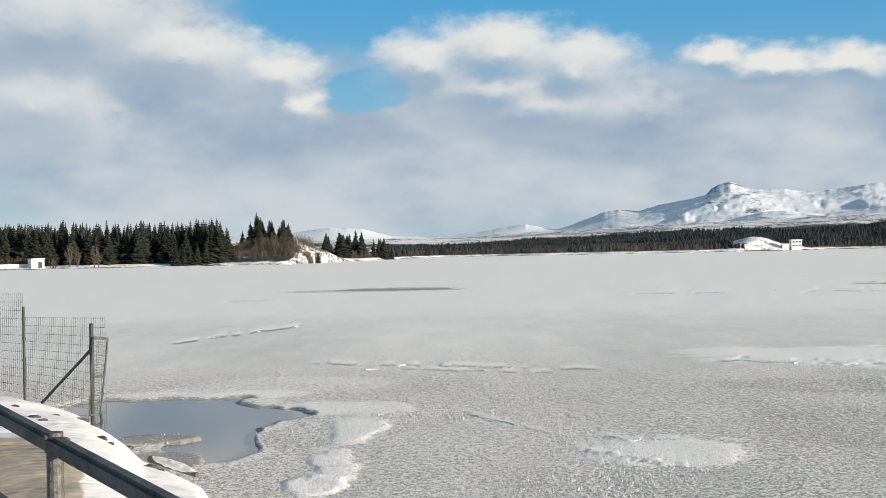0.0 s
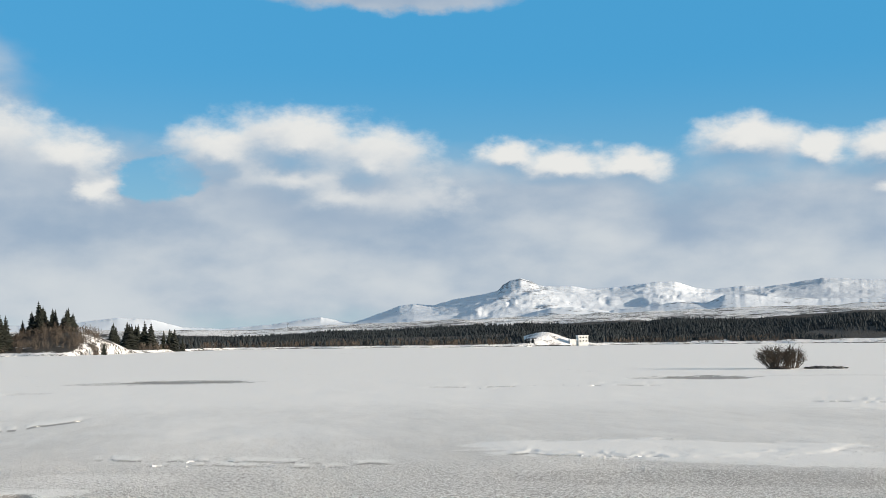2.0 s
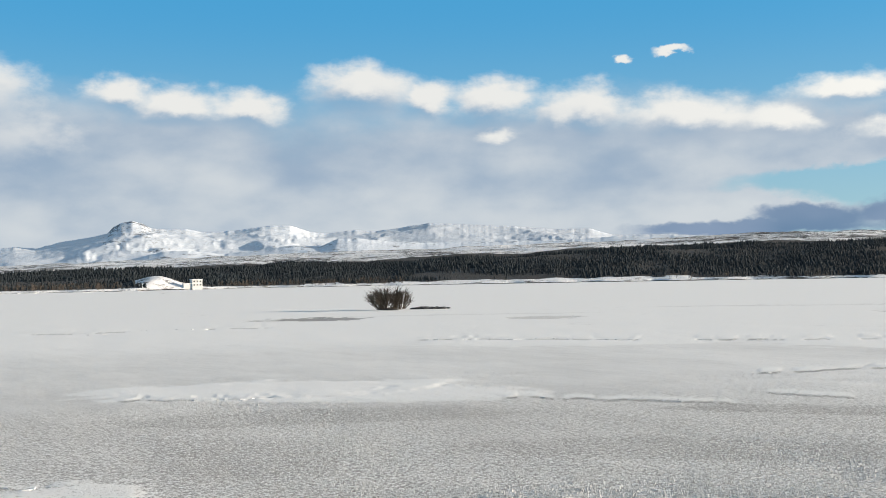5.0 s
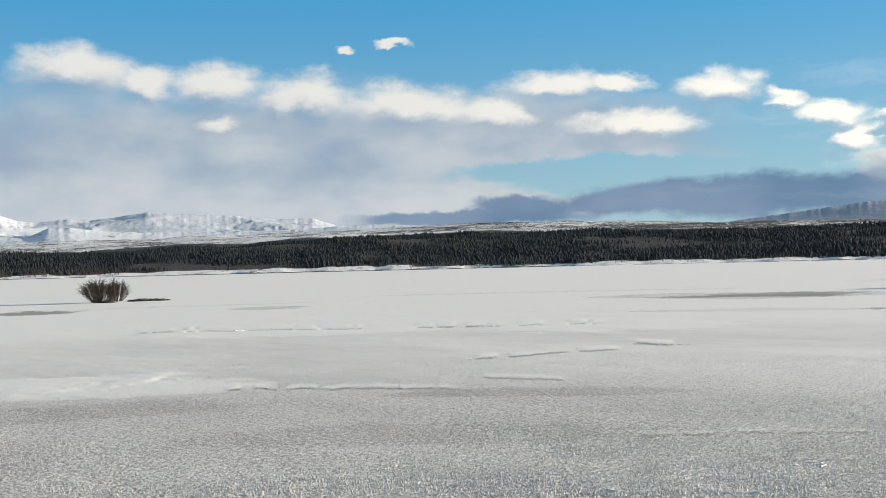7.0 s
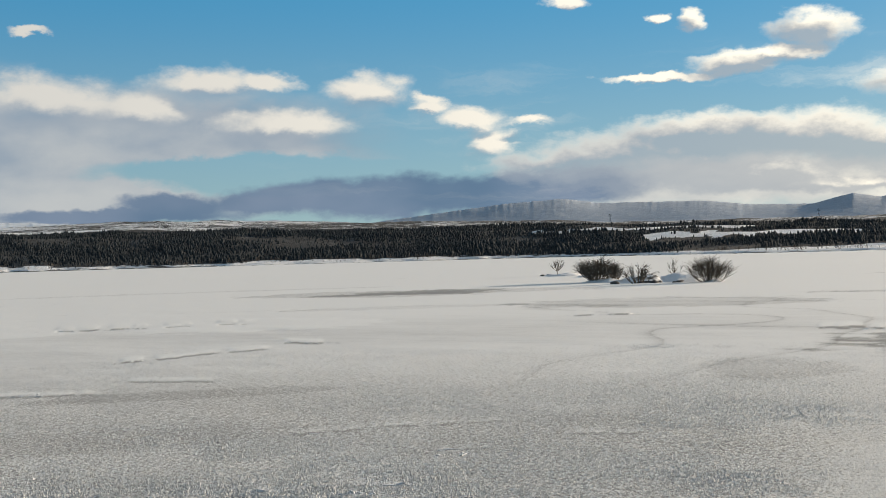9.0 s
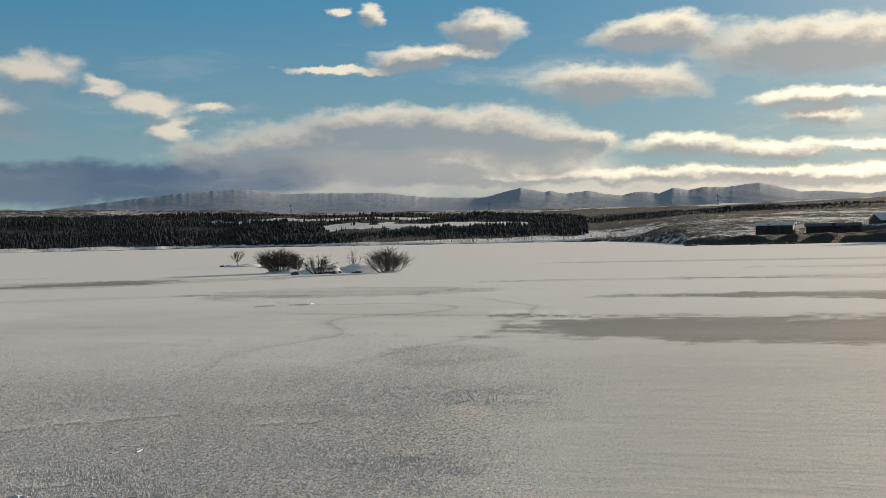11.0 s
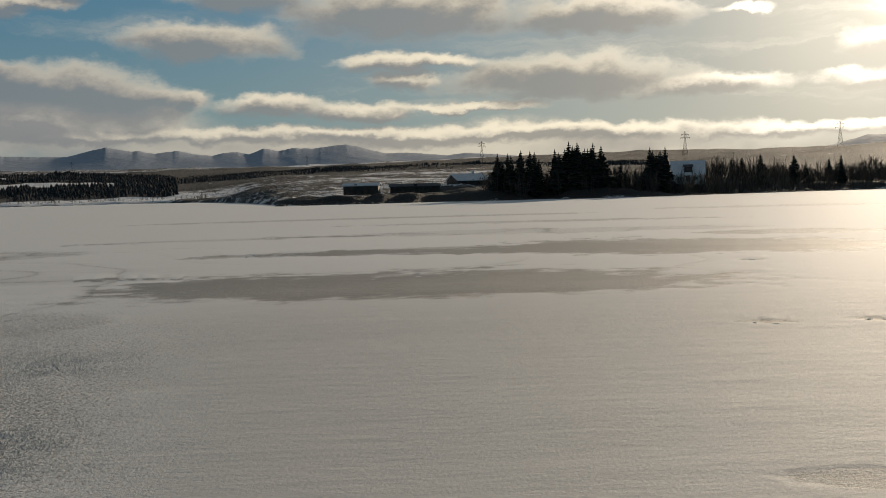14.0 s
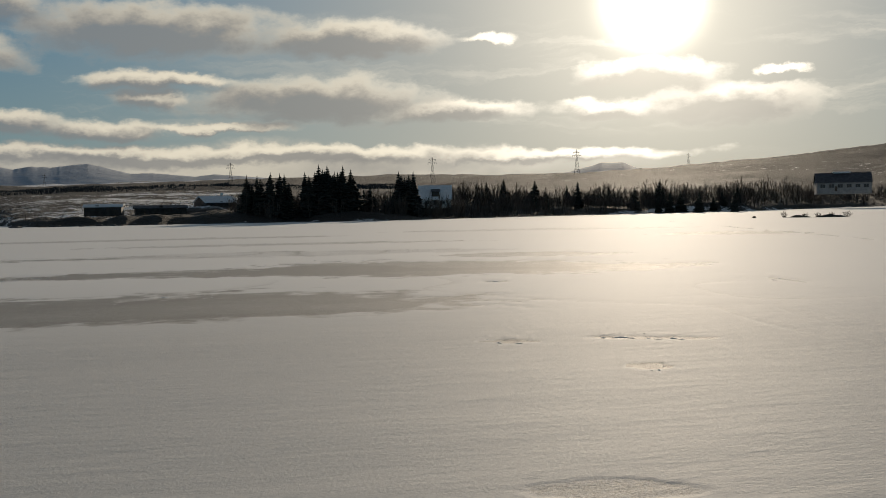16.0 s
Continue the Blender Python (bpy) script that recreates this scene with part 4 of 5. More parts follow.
def scrub(name, seed, count, spots, high, mat, label):
    """Bare birch scrub, too dense to count."""
    rnd = random.Random(seed)
    kinds = []
    for k in range(8):
        s, t = bare_shape(rnd, 1.0, 0.75, 7, 5, upright=0.55, stem=0.011, twig=0.007)
        base = len(s[0])
        kinds.append((s[0] + t[0], s[1] + [tuple(i + base for i in q) for q in t[1]]))
    made = []
    for i in range(count):
        a, r, h = spots(rnd)
        made.append((kinds[i % 8], put(a, r, h * high * rnd.uniform(0.6, 1.15), rnd.random() * 6)))
    return joined(name, made, mat, label, "scrub")


# the islets out on the ice
def islet(name, outline, label, cover):
    """A low mound: spots of heading, distance, half width along and across, height."""
    a0, a1 = min(o[0] - 1.6 * o[2] for o in outline), max(o[0] + 1.6 * o[2] for o in outline)
    r0, r1 = min(o[1] - 1.6 * o[3] for o in outline), max(o[1] + 1.6 * o[3] for o in outline)
    a, r = np.meshgrid(np.linspace(a0, a1, 90), np.linspace(r0, r1, 50))
    x, y = r * np.sin(np.radians(a)), r * np.cos(np.radians(a))
    z = np.full(a.shape, -0.3)
    for oa, orr, wa, wr, h in outline:
        q = np.hypot((a - oa) / wa, (r - orr) / wr)
        z = np.maximum(z, -0.3 + (h + 0.3) * (1 - smooth(q, 0.2, 1.15)))
    n = fbm(x / 1.6, y / 1.6, 4, 77) - 0.5
    z = z + n * 0.9 * smooth(z, -0.3, 0.1)
    c = cover + 0.55 * n - 0.1 * smooth(z, 0.25, 0.6)
    ob = new(name, grid_mesh(name, x, y, z, GROUND, [("cover", c), ("straw", 0 * a)]))
    return tagged(ob, label, "islet", kind="structure")


islet("islet_1", [(26.4, 137, 1.1, 3.5, 0.3), (27.9, 138, 0.9, 2.0, 0.16), (28.6, 139, 0.9, 1.4, 0.08), (29.4, 140, 0.35, 0.8, 0.12)], "low stony islet with thin snow on the ice", 0.62)
islet("islet_2", [(67.6, 130, 1.3, 5, 0.45), (69.6, 128, 1.7, 7, 0.7), (71.4, 128, 1.7, 7, 0.75), (72.8, 123, 0.8, 4, 0.4), (65.6, 168, 1.3, 4, 0.35), (66.8, 158, 1.0, 4, 0.3)],
      "low snow-covered islet with dark stony edges", 0.42)
islet("islet_3", [(124.7, 250, 0.9, 3, 0.35), (126.0, 250, 1.1, 3, 0.4), (122.7, 252, 0.15, 0.8, 0.2)], "low dark grassy islet on the ice", 0.75)

ISLE = "willow bushes on the islets"
shrub("willow_bush", 26.05, 136.5, 0.1, 2.5, 4.2, 90, 15, "wide bare brown willow bush on a stony islet", ISLE)
shrub("willow_bush", 26.75, 137.5, 0.1, 2.7, 2.8, 44, 14, "bare brown willow bush with upright stems on a stony islet", ISLE)
shrub("willow_bush", 67.3, 130, 0.2, 2.5, 4.4, 84, 18, "dense rounded brown willow bush on a snowy islet", ISLE)
shrub("willow_bush", 68.1, 129, 0.2, 2.0, 2.8, 36, 14, "low brown willow bush on a snowy islet", ISLE)
shrub("willow_bush", 69.25, 122, 0.0, 2.1, 3.0, 26, 11, "open bare willow bush in front of a snowy islet", ISLE)
shrub("willow_bush", 72.65, 121.5, 0.0, 2.7, 4.2, 62, 17, "large rounded bare willow bush at the islet's end", ISLE)
shrub("birch_sapling", 71.0, 146, 0.1, 2.2, 2.0, 9, 9, "slender bare birch sapling on a snowy islet", "saplings on the islet", stem=0.025)
shrub("birch_sapling", 65.3, 170, 0.1, 2.6, 2.3, 13, 12, "small bare tree with a forked crown on a stony spit", "saplings on the islet", stem=0.03, trunk=0.25)
for a, h, w in ((124.1, 1.4, 1.5), (125.0, 1.0, 1.6), (125.6, 1.2, 1.2), (126.2, 1.0, 1.3), (126.9, 1.4, 1.8)):
    shrub("willow_bush", a, 250, 0.05, h, w, 16, 5, "small dark bush on a grassy islet", "bushes on the grassy islet", stem=0.03, twig=0.02)
for a, r, h in ((-17.85, 381, 7.4), (-17.5, 382, 6.0), (-16.75, 381, 7.0), (-16.55, 383, 5.4)):
    shrub("bare_birch", a, r, ground_z(a, r) - 0.1, h, h * 0.42, 18, 12, "bare brown birch in front of the spruce wood", "birches by the wood", mat=BIRCH, stem=0.09, twig=0.04, trunk=0.2)
for a in (-20.6, -20.2, -19.9, -18.6):
    shrub("bare_birch", a, 384, ground_z(a, 384) - 0.1, 3.6, 3.2, 22, 9, "low bare brown bush by the shore", "bushes by the shed", mat=BIRCH, stem=0.06, twig=0.03)

scrub("knoll_scrub", 3, 340, lambda q: (q.uniform(-10.8, -6.4), q.uniform(388, 440), q.uniform(0.6, 1.1)), 3.6, BIRCH, "brown bare scrub covering the knoll")


def belt(q, a0, a1, d0, d1):
    a = q.uniform(a0, a1)
    while 13.4 < a < 18.0:
        a = q.uniform(a0, a1)
    return a, float(shore_radius(np.array([a]))[0]) + q.uniform(d0, d1), q.uniform(0.5, 1.2)


scrub("shore_scrub", 6, 1100, lambda q: belt(q, -4.5, 27, 8, 60), 3.6, BIRCH, "belt of bare brown birch scrub along the far shore")
scrub("low_scrub", 8, 350, lambda q: belt(q, 40, 84, 8, 40), 3.2, BIRCH, "low bare scrub along the far shore")
scrub("sunward_scrub", 9, 1300, lambda q: belt(q, 97.5, 129, 6, 90), 6.0, BIRCH, "dense bare scrub on the sunward bank")
scrub("tall_birches", 10, 420, lambda q: belt(q, 106.5, 127, 25, 125), 7.2, BIRCH, "thin tall bare birches on the sunward bank")
scrub("field_scrub", 12, 900, lambda q: belt(q, 83, 99, 4, 260), 1.3, BIRCH, "low dark bushes on the snowy lava field")


# ---- frost on the near ice ----
def frost_tufts(count):
    """Frost flowers and crumbs of snow on the ice, too many to count: small leaning pyramids."""
    rnd = np.random.RandomState(12)
    a = rnd.uniform(-24, 112, count)
    dip = 4.6 + 10.2 * rnd.rand(count)
    r = 3.5 / np.tan(np.radians(dip))
    x, y = r * np.sin(np.radians(a)), r * np.cos(np.radians(a))
    patch = fbm(x / 5, y / 11, 4, 31) + 0.5 * (fbm(x / 0.8, y / 0.8, 2, 33) - 0.5)
    calm = smooth(a + 6 * fbm(x / 15, y / 15, 2, 8) + 0.5 * dip, 78, 97)
    ok = (patch + 0.25 * (rnd.rand(count) - 0.5) > 0.36 + 0.7 * calm) & (r > bank_edge(a) + 0.6) & (pool_depth(a, r) < -0.06)
    for da, de, ra, re, amount in DRIFTS:
        ok &= (np.hypot((a - da) / ra, (dip + de) / re) + 0.6 * (patch - 0.5) > 0.8) | (rnd.rand(count) < 0.3)
    x, y, r = x[ok], y[ok], r[ok]
    n = len(x)
    size = rnd.uniform(0.6, 1.5, n) * (0.015 + 0.0003 * r)
    high = size * rnd.uniform(0.4, 1.1, n)
    turn = rnd.uniform(0, 6.283, n)
    co = np.empty((n, 4, 3))
    for k in range(3):
        w = turn + k * 2.094
        co[:, k] = np.stack([x + size * np.cos(w), y + size * np.sin(w), 0 * x - 0.03], -1)
    co[:, 3] = np.stack([x + size * rnd.uniform(-0.5, 0.5, n), y + size * rnd.uniform(-0.5, 0.5, n), high + 0.004], -1)
    tri = np.array([[0, 1, 3], [1, 2, 3], [2, 0, 3]])
    faces = (np.arange(n)[:, None, None] * 4 + tri[None]).reshape(-1, 3).astype(np.int32)
    me = bpy.data.meshes.new("frost_tufts")
    me.vertices.add(n * 4)
    me.vertices.foreach_set("co", co.astype(np.float32).ravel())
    me.loops.add(faces.size)
    me.loops.foreach_set("vertex_index", faces.ravel())
    me.polygons.add(len(faces))
    me.polygons.foreach_set("loop_start", np.arange(0, faces.size, 3, dtype=np.int32))
    me.materials.append(FROST)
    me.update(calc_edges=True)
    return tagged(new("frost_tufts", me), "white frost tufts scattered over the grey ice", "frost", kind="stuff")


frost_tufts(230000)


def crust_edges():
    """Low broken lips of wind-packed snow along the edges of the crust."""
    rnd = np.random.RandomState(3)
    verts, faces = [], []
    for a0, d0, a1, d1 in CRUST + CRUST_EAST:
        for strand in range(3):
            r0 = 3.5 / math.tan(radians(d0))
            n = max(12, int(abs(a1 - a0) * 0.01745 * r0 / 0.12))
            s = np.linspace(0, 1, n) if strand == 0 else np.linspace(*np.sort(rnd.rand(2)), n // 2 + 4)
            az = a0 + (a1 - a0) * s
            dip = d0 + (d1 - d0) * s + 0.035 * d0 * (fbm(az * 0.9, az * 0 + a0, 3, 43) - 0.5) + (0 if strand == 0 else d0 * rnd.uniform(-0.04, 0.04))
            r = 3.5 / np.tan(np.radians(dip)) + 0.25 * (fbm(az * 14, az * 0 + strand, 3, 47) - 0.5)
            high = (0.045 + 0.0002 * r) * np.clip(2.6 * (fbm(az * 9, az * 0 + strand * 3 + a0, 3, 49) - 0.42), 0, 1.2) - 0.02
            wide = 0.05 + 0.0012 * r
            base = len(verts)
            for k in range(len(s)):
                for off, z in ((-wide[k], -0.04), (-0.3 * wide[k], high[k]), (0.6 * wide[k], high[k] * 0.6), (1.6 * wide[k], -0.04)):
                    verts.append(at(az[k], r[k] + off, z))
            for k in range(len(s) - 1):
                for j in range(3):
                    q = base + 4 * k + j
                    faces.append((q, q + 4, q + 5, q + 1))
    ob = new("snow_crust_edge", mesh_of("snow_crust_edge", verts, faces, SNOW))
    return tagged(ob, "broken white lips of wind-packed snow on the ice", "snow", kind="stuff")


crust_edges()


# ---- bank, railing and fence ----
def box(bm, size, centre, turn=None):
    """Adds a box with slightly eased edges to a bmesh."""
    made = bmesh.ops.create_cube(bm, size=1.0)
    m = Matrix.Translation(centre) @ (turn or Matrix()) @ Matrix.Diagonal((*size, 1))
    bmesh.ops.transform(bm, matrix=m, verts=made["verts"])
    return made["verts"]


def bar(a, b, wide, high=None, bevel=0.004):
    """A straight bar with eased edges from a to b, as a bmesh."""
    a, b = Vector(a), Vector(b)
    bm = bmesh.new()
    d = b - a
    turn = d.to_track_quat("X", "Z").to_matrix().to_4x4()
    box(bm, (d.length, wide, high or wide), (a + b) / 2, turn)
    if bevel:
        bmesh.ops.bevel(bm, geom=bm.edges[:], offset=bevel, segments=2, affect="EDGES")
    return bm


def pipe(a, b, r, sides=10, r2=None):
    v, f = [], []
    tube(v, f, a, b, r, r if r2 is None else r2, sides)
    f += [tuple(range(sides - 1, -1, -1)), tuple(range(sides, 2 * sides))]
    return v, f


rail_a, rail_b = at(-21.03, 3.85), at(-13.6, 2.7)
along = rail_b - rail_a
railing = thing("railing", rail_a, "grey galvanised steel handrail on the snowy bank", "railing")


def on_rail(s, z):
    return along * s + Vector((0, 0, z - 0.13 * max(s, -1) * 0.9))


part("top_rail", bar(on_rail(-2.4, 3.095), on_rail(2.2, 3.095), 0.045, 0.05, 0.01), railing, "dark weathered steel top rail", DARK_STEEL)
part("lower_rail", bar(on_rail(-2.4, 2.82), on_rail(2.2, 2.82), 0.04, 0.045, 0.008), railing, "", DARK_STEEL)
for s in (-2.2, -1.35, -0.18, 0.40, 1.55):
    top = on_rail(s, 3.065)
    world_xy = rail_a + along * s
    g = ground_z(math.degrees(math.atan2(world_xy.x, world_xy.y)), world_xy.to_2d().length)
    v, f = pipe((top.x, top.y, g - 0.15), top, 0.023, 14)
    post = part("post", mesh_of("post", v, f, STEEL, False), railing)
    v, f = pipe(top + Vector((0, 0, -0.055)), top + Vector((0, 0, -0.03)), 0.027, 14)
    part("collar", mesh_of("collar", v, f, STEEL), post)
    v, f = pipe(top + along.normalized().cross(Vector((0, 0, 1))) * 0.018 + Vector((0, 0, -0.012)), top + along.normalized().cross(Vector((0, 0, 1))) * 0.03 + Vector((0, 0, -0.012)), 0.008, 8)
    part("bolt", mesh_of("bolt", v, f, DARK_STEEL), post)


def wire_panel(parent, a, b, low_a, low_b, top, step, rows, name="wire_mesh"):
    """A welded panel: upright wires and level wires, thin round rods joined into one mesh."""
    v, f = [], []
    a, b = Vector(a), Vector(b)
    count = int((b - a).length / step)
    for i in range(count + 1):
        s = i / count
        p = a.lerp(b, s)
        low = low_a + (low_b - low_a) * s
        tube(v, f, (p.x, p.y, low), (p.x, p.y, top + 0.02), 0.0032, 0.0032, 4)
    for j in range(rows + 1):
        s = j / rows
        tube(v, f, (a.x, a.y, low_a + (top - low_a) * s), (b.x, b.y, low_b + (top - low_b) * s), 0.0042, 0.0042, 4)
    return part(name, mesh_of(name, v, f, GREEN_STEEL), parent)


fence = thing("mesh_fence", (0, 0, 0), "green welded wire fence running down to the water", "fence")
p1, p2, p0 = at(-19.95, 29.2), at(-16.32, 27.6), at(-25.5, 32.5)
v, f = pipe((p1.x, p1.y, 0.1), (p1.x, p1.y, 2.36), 0.032, 10)
part("fence_post", mesh_of("fence_post", v, f, GREEN_STEEL), fence)
for z in (0.6, 1.1, 1.6, 2.05):
    v, f = pipe((p1.x, p1.y, z - 0.03), (p1.x, p1.y, z + 0.03), 0.041, 10)
    part("clamp", mesh_of("clamp", v, f, DARK_STEEL), fence)
v, f = pipe((p0.x, p0.y, 0.3), (p0.x, p0.y, 2.75), 0.032, 10)
part("fence_post", mesh_of("fence_post", v, f, GREEN_STEEL), fence)
wire_panel(fence, p1, p2, 0.25, -0.05, 2.10, 0.065, 10)
wire_panel(fence, p0, p1 + (p0 - p1) * 0.004, 0.65, 0.3, 2.66, 0.065, 12)

gate = thing("end_post", at(-16.95, 26.4), "dark steel fence post with brace and wire wing", "fence post")
base = at(-16.95, 26.4)


def rel(az, r, z):
    return at(az, r, z) - base


v, f = pipe((0, 0, -0.25), (0, 0, 2.02), 0.042, 12)
part("post", mesh_of("post", v, f, GREEN_STEEL), gate)
v, f = pipe((0, 0, 2.02), (0, 0, 2.06), 0.05, 12, 0.03)
part("cap", mesh_of("cap", v, f, DARK_STEEL), gate)
v, f = pipe((0, 0, 1.50), rel(-19.2, 27.6, 0.25), 0.033, 10)
part("brace", mesh_of("brace", v, f, GREEN_STEEL), gate)
v, f = pipe((0, 0, 1.42), (0, 0, 1.58), 0.056, 12)
part("clamp", mesh_of("clamp", v, f, DARK_STEEL), gate)
corners = [rel(-16.86, 26.3, 1.74), rel(-16.20, 26.6, 1.70), rel(-16.58, 26.5, 0.05), rel(-17.1, 26.3, 0.08)]
wing = part("wing_frame", bar(corners[0], corners[1], 0.06, 0.055), gate, "narrow steel wing frame with wire netting", DARK_STEEL)
for i, j, w in ((1, 2, 0.034), (2, 3, 0.05), (3, 0, 0.034)):
    part("frame_bar", bar(corners[i], corners[j], w), wing, "", DARK_STEEL)
part("frame_bar", bar(corners[0].lerp(corners[3], 0.5), corners[1].lerp(corners[2], 0.5), 0.045), wing, "", DARK_STEEL)
v, f = [], []
for k in range(1, 30):
    s = k / 30
    tube(v, f, corners[0].lerp(corners[3], s), corners[1].lerp(corners[2], min(1, s + 0.03)), 0.003, 0.003, 3)
    tube(v, f, corners[0].lerp(corners[3], min(1, s + 0.03)), corners[1].lerp(corners[2], s), 0.003, 0.003, 3)
part("netting", mesh_of("netting", v, f, DARK_STEEL), wing)
v, f = pipe(rel(-16.6, 26.5, 0.1), rel(-16.5, 26.4, -0.12), 0.03, 8)
part("foot", mesh_of("foot", v, f, DARK_STEEL), gate)


def stone(rnd, size):
    bm = bmesh.new()
    bmesh.ops.create_icosphere(bm, subdivisions=2, radius=1.0)
    seed = rnd.uniform(0, 100)
    for q in bm.verts:
        n = noise.noise(q.co * 1.3 + Vector((seed, 0, 0)))
        q.co *= 1 + 0.35 * n
        q.co.x *= size * 1.3
        q.co.y *= size
        q.co.z *= size * 0.6
    me = bpy.data.meshes.new("stone")
    bm.to_mesh(me)
    bm.free()
    me.materials.append(STONE)
    return me


stone_rng = random.Random(7)
STONES = [stone(stone_rng, 1.0) for i in range(5)]


def put_stone(az, r, size, z, label, group):
    ob = new("stone", STONES[stone_rng.randrange(5)])
    ob.matrix_basis = Matrix.Translation(at(az, r, z)) @ Matrix.Rotation(stone_rng.random() * 6, 4, "Z") @ Matrix.Diagonal((size, size, size, 1))
    return tagged(ob, label, "stone", group)


for az, r, size in ((-17.4, 22.6, 0.13), (-17.6, 22.4, 0.10), (-19.6, 18.0, 0.14), (-19.2, 17.6, 0.10), (-16.6, 16.5, 0.12), (-16.2, 16.2, 0.08), (-14.4, 15.3, 0.13),
                    (-13.9, 15.2, 0.08), (-18.3, 15.0, 0.10), (-17.0, 19.2, 0.09), (-15.4, 18.2, 0.10), (-20.4, 22.0, 0.12), (-18.6, 20.6, 0.08), (-13.2, 16.6, 0.09)):
    put_stone(az, r, size * 0.7, ground_z(az, r) - size * 0.15, "dark stone half sunk in the snowy bank", "stones on the bank")
for i in range(36):
    a = 27.35 + 1.9 * stone_rng.random() ** 1.3
    put_stone(a, 137 + 2 * stone_rng.random(), stone_rng.uniform(0.12, 0.36), 0.1, "dark snow-dusted stone of the low islet", "stones of the islet")
for i in range(16):
    a = 64.4 + 8.8 * stone_rng.random()
    far = 168 if a < 66.3 else 121.5
    put_stone(a, far + 2 * stone_rng.random(), stone_rng.uniform(0.2, 0.42), 0.05, "dark stone at the snowy islet's edge", "stones of the snowy islet")
for i in range(14):
    put_stone(87.2 + 5 * stone_rng.random() ** 1.4, 312 + 3 * stone_rng.random(), stone_rng.uniform(0.4, 0.9), 0.1, "dark stone off the snowy shore", "stones off the shore")

log = thing("log", at(-13.25, 18.4, 0.12), "snow-covered log lying at the edge of the ice", "log")
la, lb = at(-14.35, 19.0, 0.16) - at(-13.25, 18.4), at(-12.15, 17.9, 0.06) - at(-13.25, 18.4)
v, f = pipe(la, lb, 0.055, 12, 0.04)
part("trunk", mesh_of("trunk", v, f, BARK), log)
bm = bmesh.new()
bmesh.ops.create_icosphere(bm, subdivisions=4, radius=1.0)
turn = (lb - la).to_track_quat("X", "Z").to_matrix().to_4x4()
for q in bm.verts:
    q.co = Vector((q.co.x * (lb - la).length * 0.46, q.co.y * 0.085 * (1 + 0.3 * noise.noise(q.co * 3)), q.co.z * 0.06 + 0.035 + 0.02 * noise.noise(q.co * Vector((9, 2, 2)))))
bmesh.ops.transform(bm, matrix=Matrix.Translation((la + lb) / 2) @ turn, verts=bm.verts[:])
part("snow_cap", bm, log, "white snow along its top", SNOW)


# ---- buildings ----
def slab(size, centre, bevel=0.0):
    bm = bmesh.new()
    box(bm, size, centre)
    if bevel:
        bmesh.ops.bevel(bm, geom=bm.edges[:], offset=bevel, segments=1, affect="EDGES")
    return bm


def window_part(parent, x, y, z, w, h, frame_mat):
    """A window in a wall whose face lies at y: a frame, a sunk pane and a sill."""
    bm = bmesh.new()
    t = 0.09
    for sx in (-1, 1):
        box(bm, (t, 0.12, h + t), (x + sx * w / 2, y, z))
    for sz in (-1, 1):
        box(bm, (w + t, 0.12, t), (x, y, z + sz * h / 2))
    box(bm, (0.05, 0.1, h), (x, y, z))
    win = part("window", bm, parent, "", frame_mat)
    part("pane", slab((w, 0.03, h), (x, y - 0.02, z)), win, "dark glass", GLASS)
    part("sill", slab((w + 0.2, 0.2, 0.06), (x, y - 0.05, z - h / 2 - 0.08)), win, "", frame_mat)
    return win


def facing(az, r, z, turn=0.0):
    """A pose whose -y side looks back along the heading."""
    return Matrix.Translation(at(az, r, z)) @ Matrix.Rotation(radians(-az + turn), 4, "Z")


def gable_roof(w, d, eaves, ridge, over, thick, z0):
    """Two roof slabs with thickness, the ridge along x."""
    bm = bmesh.new()
    rows = []
    for lift in (0.0, thick):
        rows.append([bm.verts.new((x, y, z0 + z + lift)) for x in (-w / 2 - over, w / 2 + over) for y, z in ((-d / 2 - over, eaves), (0, ridge), (d / 2 + over, eaves))])
    lo, hi = rows
    for a, b, c, e in ((0, 1, 4, 3), (1, 2, 5, 4)):
        bm.faces.new([hi[i] for i in (a, e, c, b)])
        bm.faces.new([lo[i] for i in (a, b, c, e)])
    for a, b in ((0, 1), (1, 2), (2, 5), (5, 4), (4, 3), (3, 0)):
        bm.faces.new((lo[a], hi[a], hi[b], lo[b]))
    bmesh.ops.recalc_face_normals(bm, faces=bm.faces[:])
    return bm


def gable_walls(w, d, eaves, ridge, z0=0.0):
    bm = bmesh.new()
    pts = [(y, z) for y, z in ((-d / 2, -1.2), (d / 2, -1.2), (d / 2, eaves), (0, ridge), (-d / 2, eaves))]
    ends = [[bm.verts.new((x, y, z0 + z)) for y, z in pts] for x in (-w / 2, w / 2)]
    bm.faces.new(ends[0])
    bm.faces.new(ends[1][::-1])
    for i in range(5):
        j = (i + 1) % 5
        bm.faces.new((ends[0][i], ends[1][i], ends[1][j], ends[0][j]))
    bmesh.ops.recalc_face_normals(bm, faces=bm.faces[:])
    return bm


